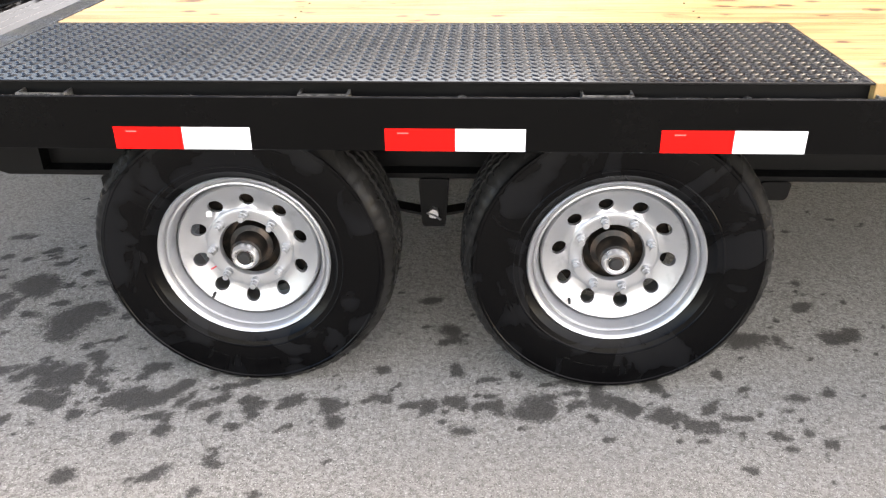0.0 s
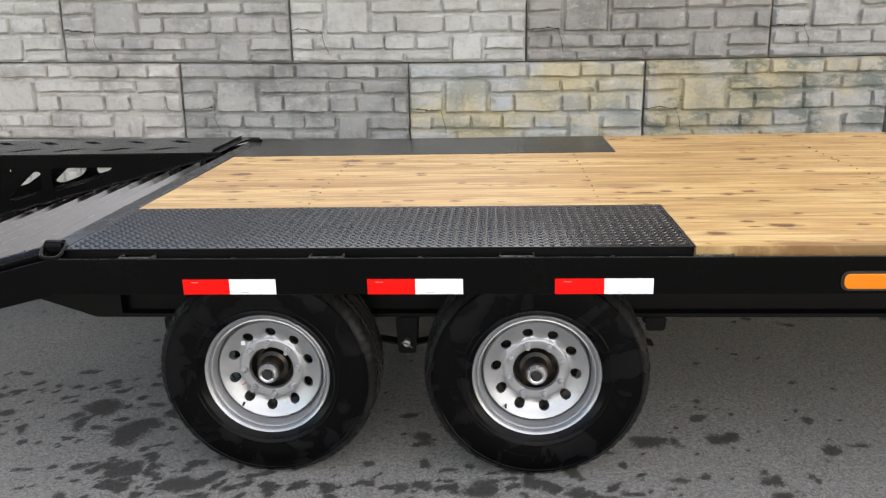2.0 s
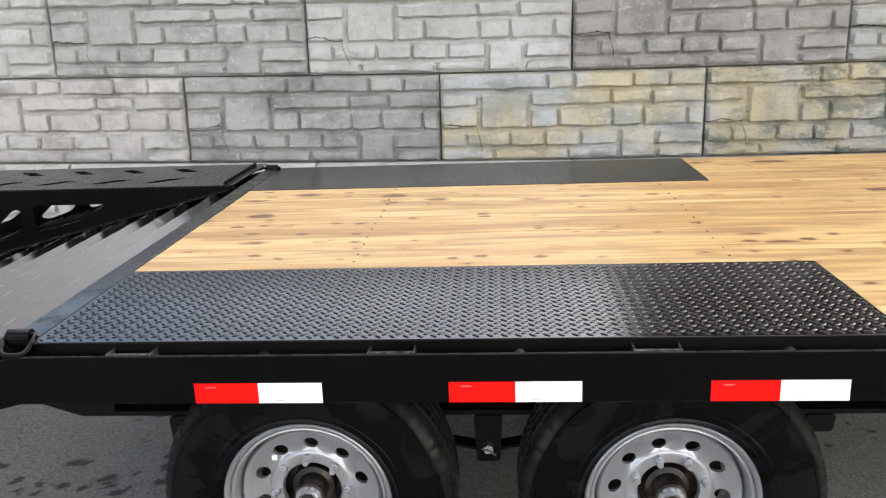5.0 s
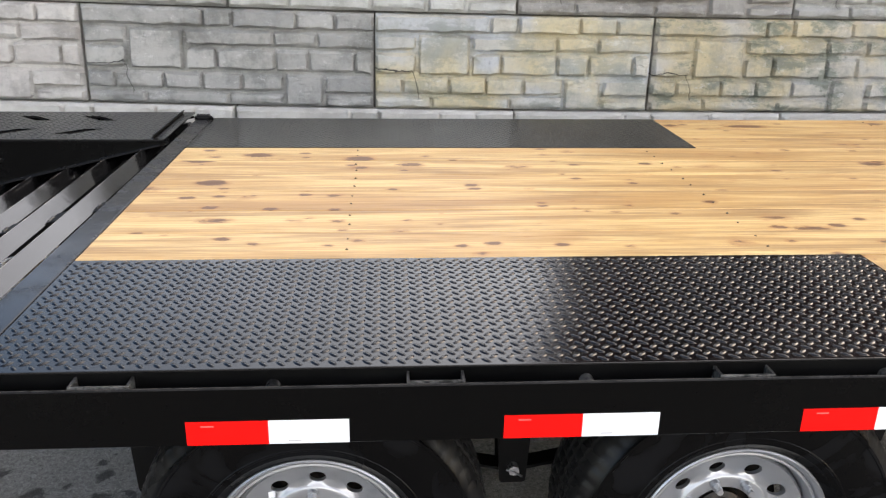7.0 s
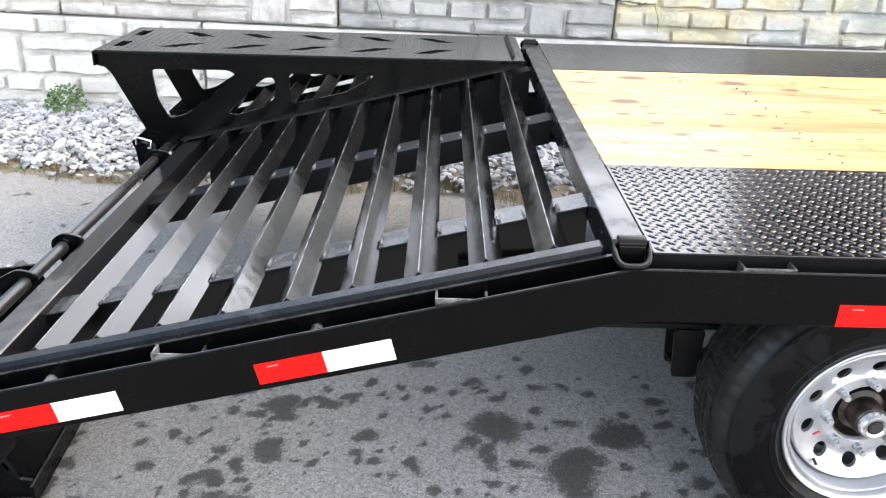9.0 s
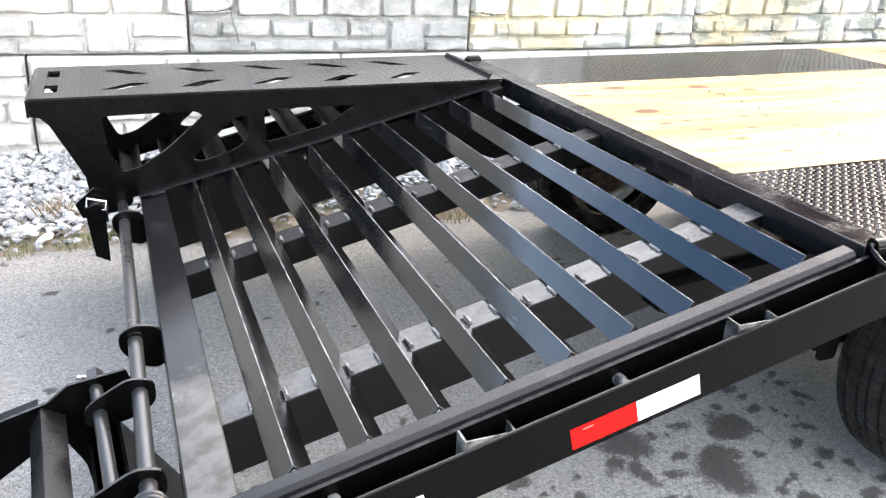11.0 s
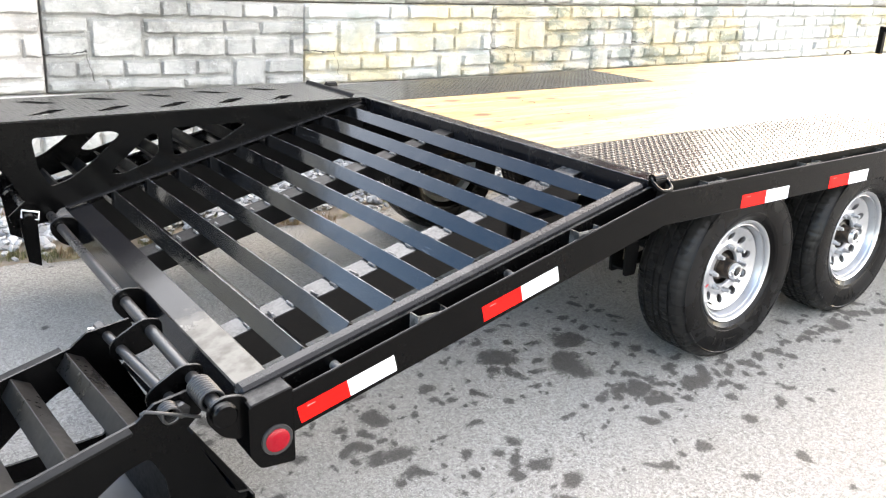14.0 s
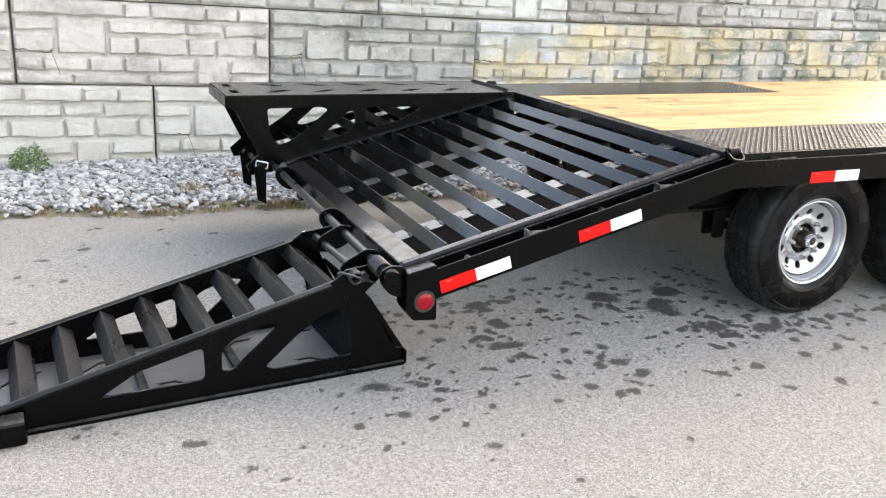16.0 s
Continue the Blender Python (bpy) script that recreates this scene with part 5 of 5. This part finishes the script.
def plum_tree(x, y, z, reach, crown_z, high, seed):
    """A forked tapered trunk, limbs and a dark red crown of leaf clumps with gaps."""
    r = random.Random(seed)
    top = Vector((r.uniform(-0.15, 0.15), r.uniform(-0.1, 0.1), crown_z * 0.55))
    trunk = bmesh.new()
    for q in range(6):
        f0, f1 = q / 6, (q + 1) / 6
        rod(top * f0, top * f1 + top.normalized() * 0.01, 0.13 - 0.06 * f0, 12, trunk)
    base = part("trunk", trunk, HUBIRON, None, m=Matrix.Translation((x, y, z)))
    base.name = "plum_tree"
    tagged(base, "dark red-leaved plum tree standing behind the wall", "tree", "trees behind the wall")
    limbs, clumps = bmesh.new(), []
    for k in range(20):
        a, up = r.uniform(0, 6.28), r.uniform(-0.75, 1.0)
        flat = math.sqrt(max(0.1, 1 - up * up))
        tip = Vector((reach * flat * math.cos(a), reach * flat * math.sin(a), crown_z + high * up)) * r.uniform(0.8, 1.0)
        start = top * r.uniform(0.75, 1.0)
        mid = (start + tip) * 0.5 + Vector((0, 0, 0.15))
        tube_path([start, mid], 0.045, 8, False, limbs)
        tube_path([mid, tip], 0.02, 6, False, limbs)
        for q in range(9):
            p = start.lerp(tip, r.uniform(0.35, 1.05)) + Vector((r.gauss(0, 0.28), r.gauss(0, 0.28), r.gauss(0, 0.25)))
            clumps.append((p, r.uniform(0.3, 0.55)))
    part("limbs", limbs, HUBIRON, base)
    vs, fs = [], []
    for c, rad in clumps:
        for k in range(170):
            d = Vector((r.gauss(0, 1), r.gauss(0, 1), r.gauss(0, 0.8))).normalized() * rad * r.random() ** 0.4
            u = Vector((r.gauss(0, 1), r.gauss(0, 1), r.gauss(0, 1))).normalized()
            v, w, p = u.orthogonal().normalized(), r.uniform(0.035, 0.065), c + d
            n = len(vs)
            vs += [(p - u * w)[:], (p + v * w * 0.55)[:], (p + u * w)[:], (p - v * w * 0.55)[:]]
            fs.append((n, n + 1, n + 2, n + 3))
    tagged(mesh_np("crown", vs, fs, REDLEAF, base), "crown of dark red leaves", kind="stuff")


plum_tree(2.75, WALL_Y + 1.5, Z0 + 3 * BH - 0.03, 2.05, 2.75, 2.4, 81)
plum_tree(5.0, WALL_Y + 2.0, Z0 + 3 * BH - 0.03, 1.6, 2.6, 1.8, 82)
for k, (x, wide, tall) in enumerate(((1.55, 0.9, 2.5), (2.7, 1.05, 3.0), (3.9, 1.0, 2.7), (5.0, 0.85, 2.2))):
    shrub(x, WALL_Y + 0.95, Z0 + 3 * BH - 0.03, wide, tall, 70 + k)
tuft("red_creeper", 1.49, WALL_Y - 0.05, 1.715, 150, 0.34, 0.055, 0.02, REDLEAF, "strand of dark red leaves hanging down the wall", 9, True)
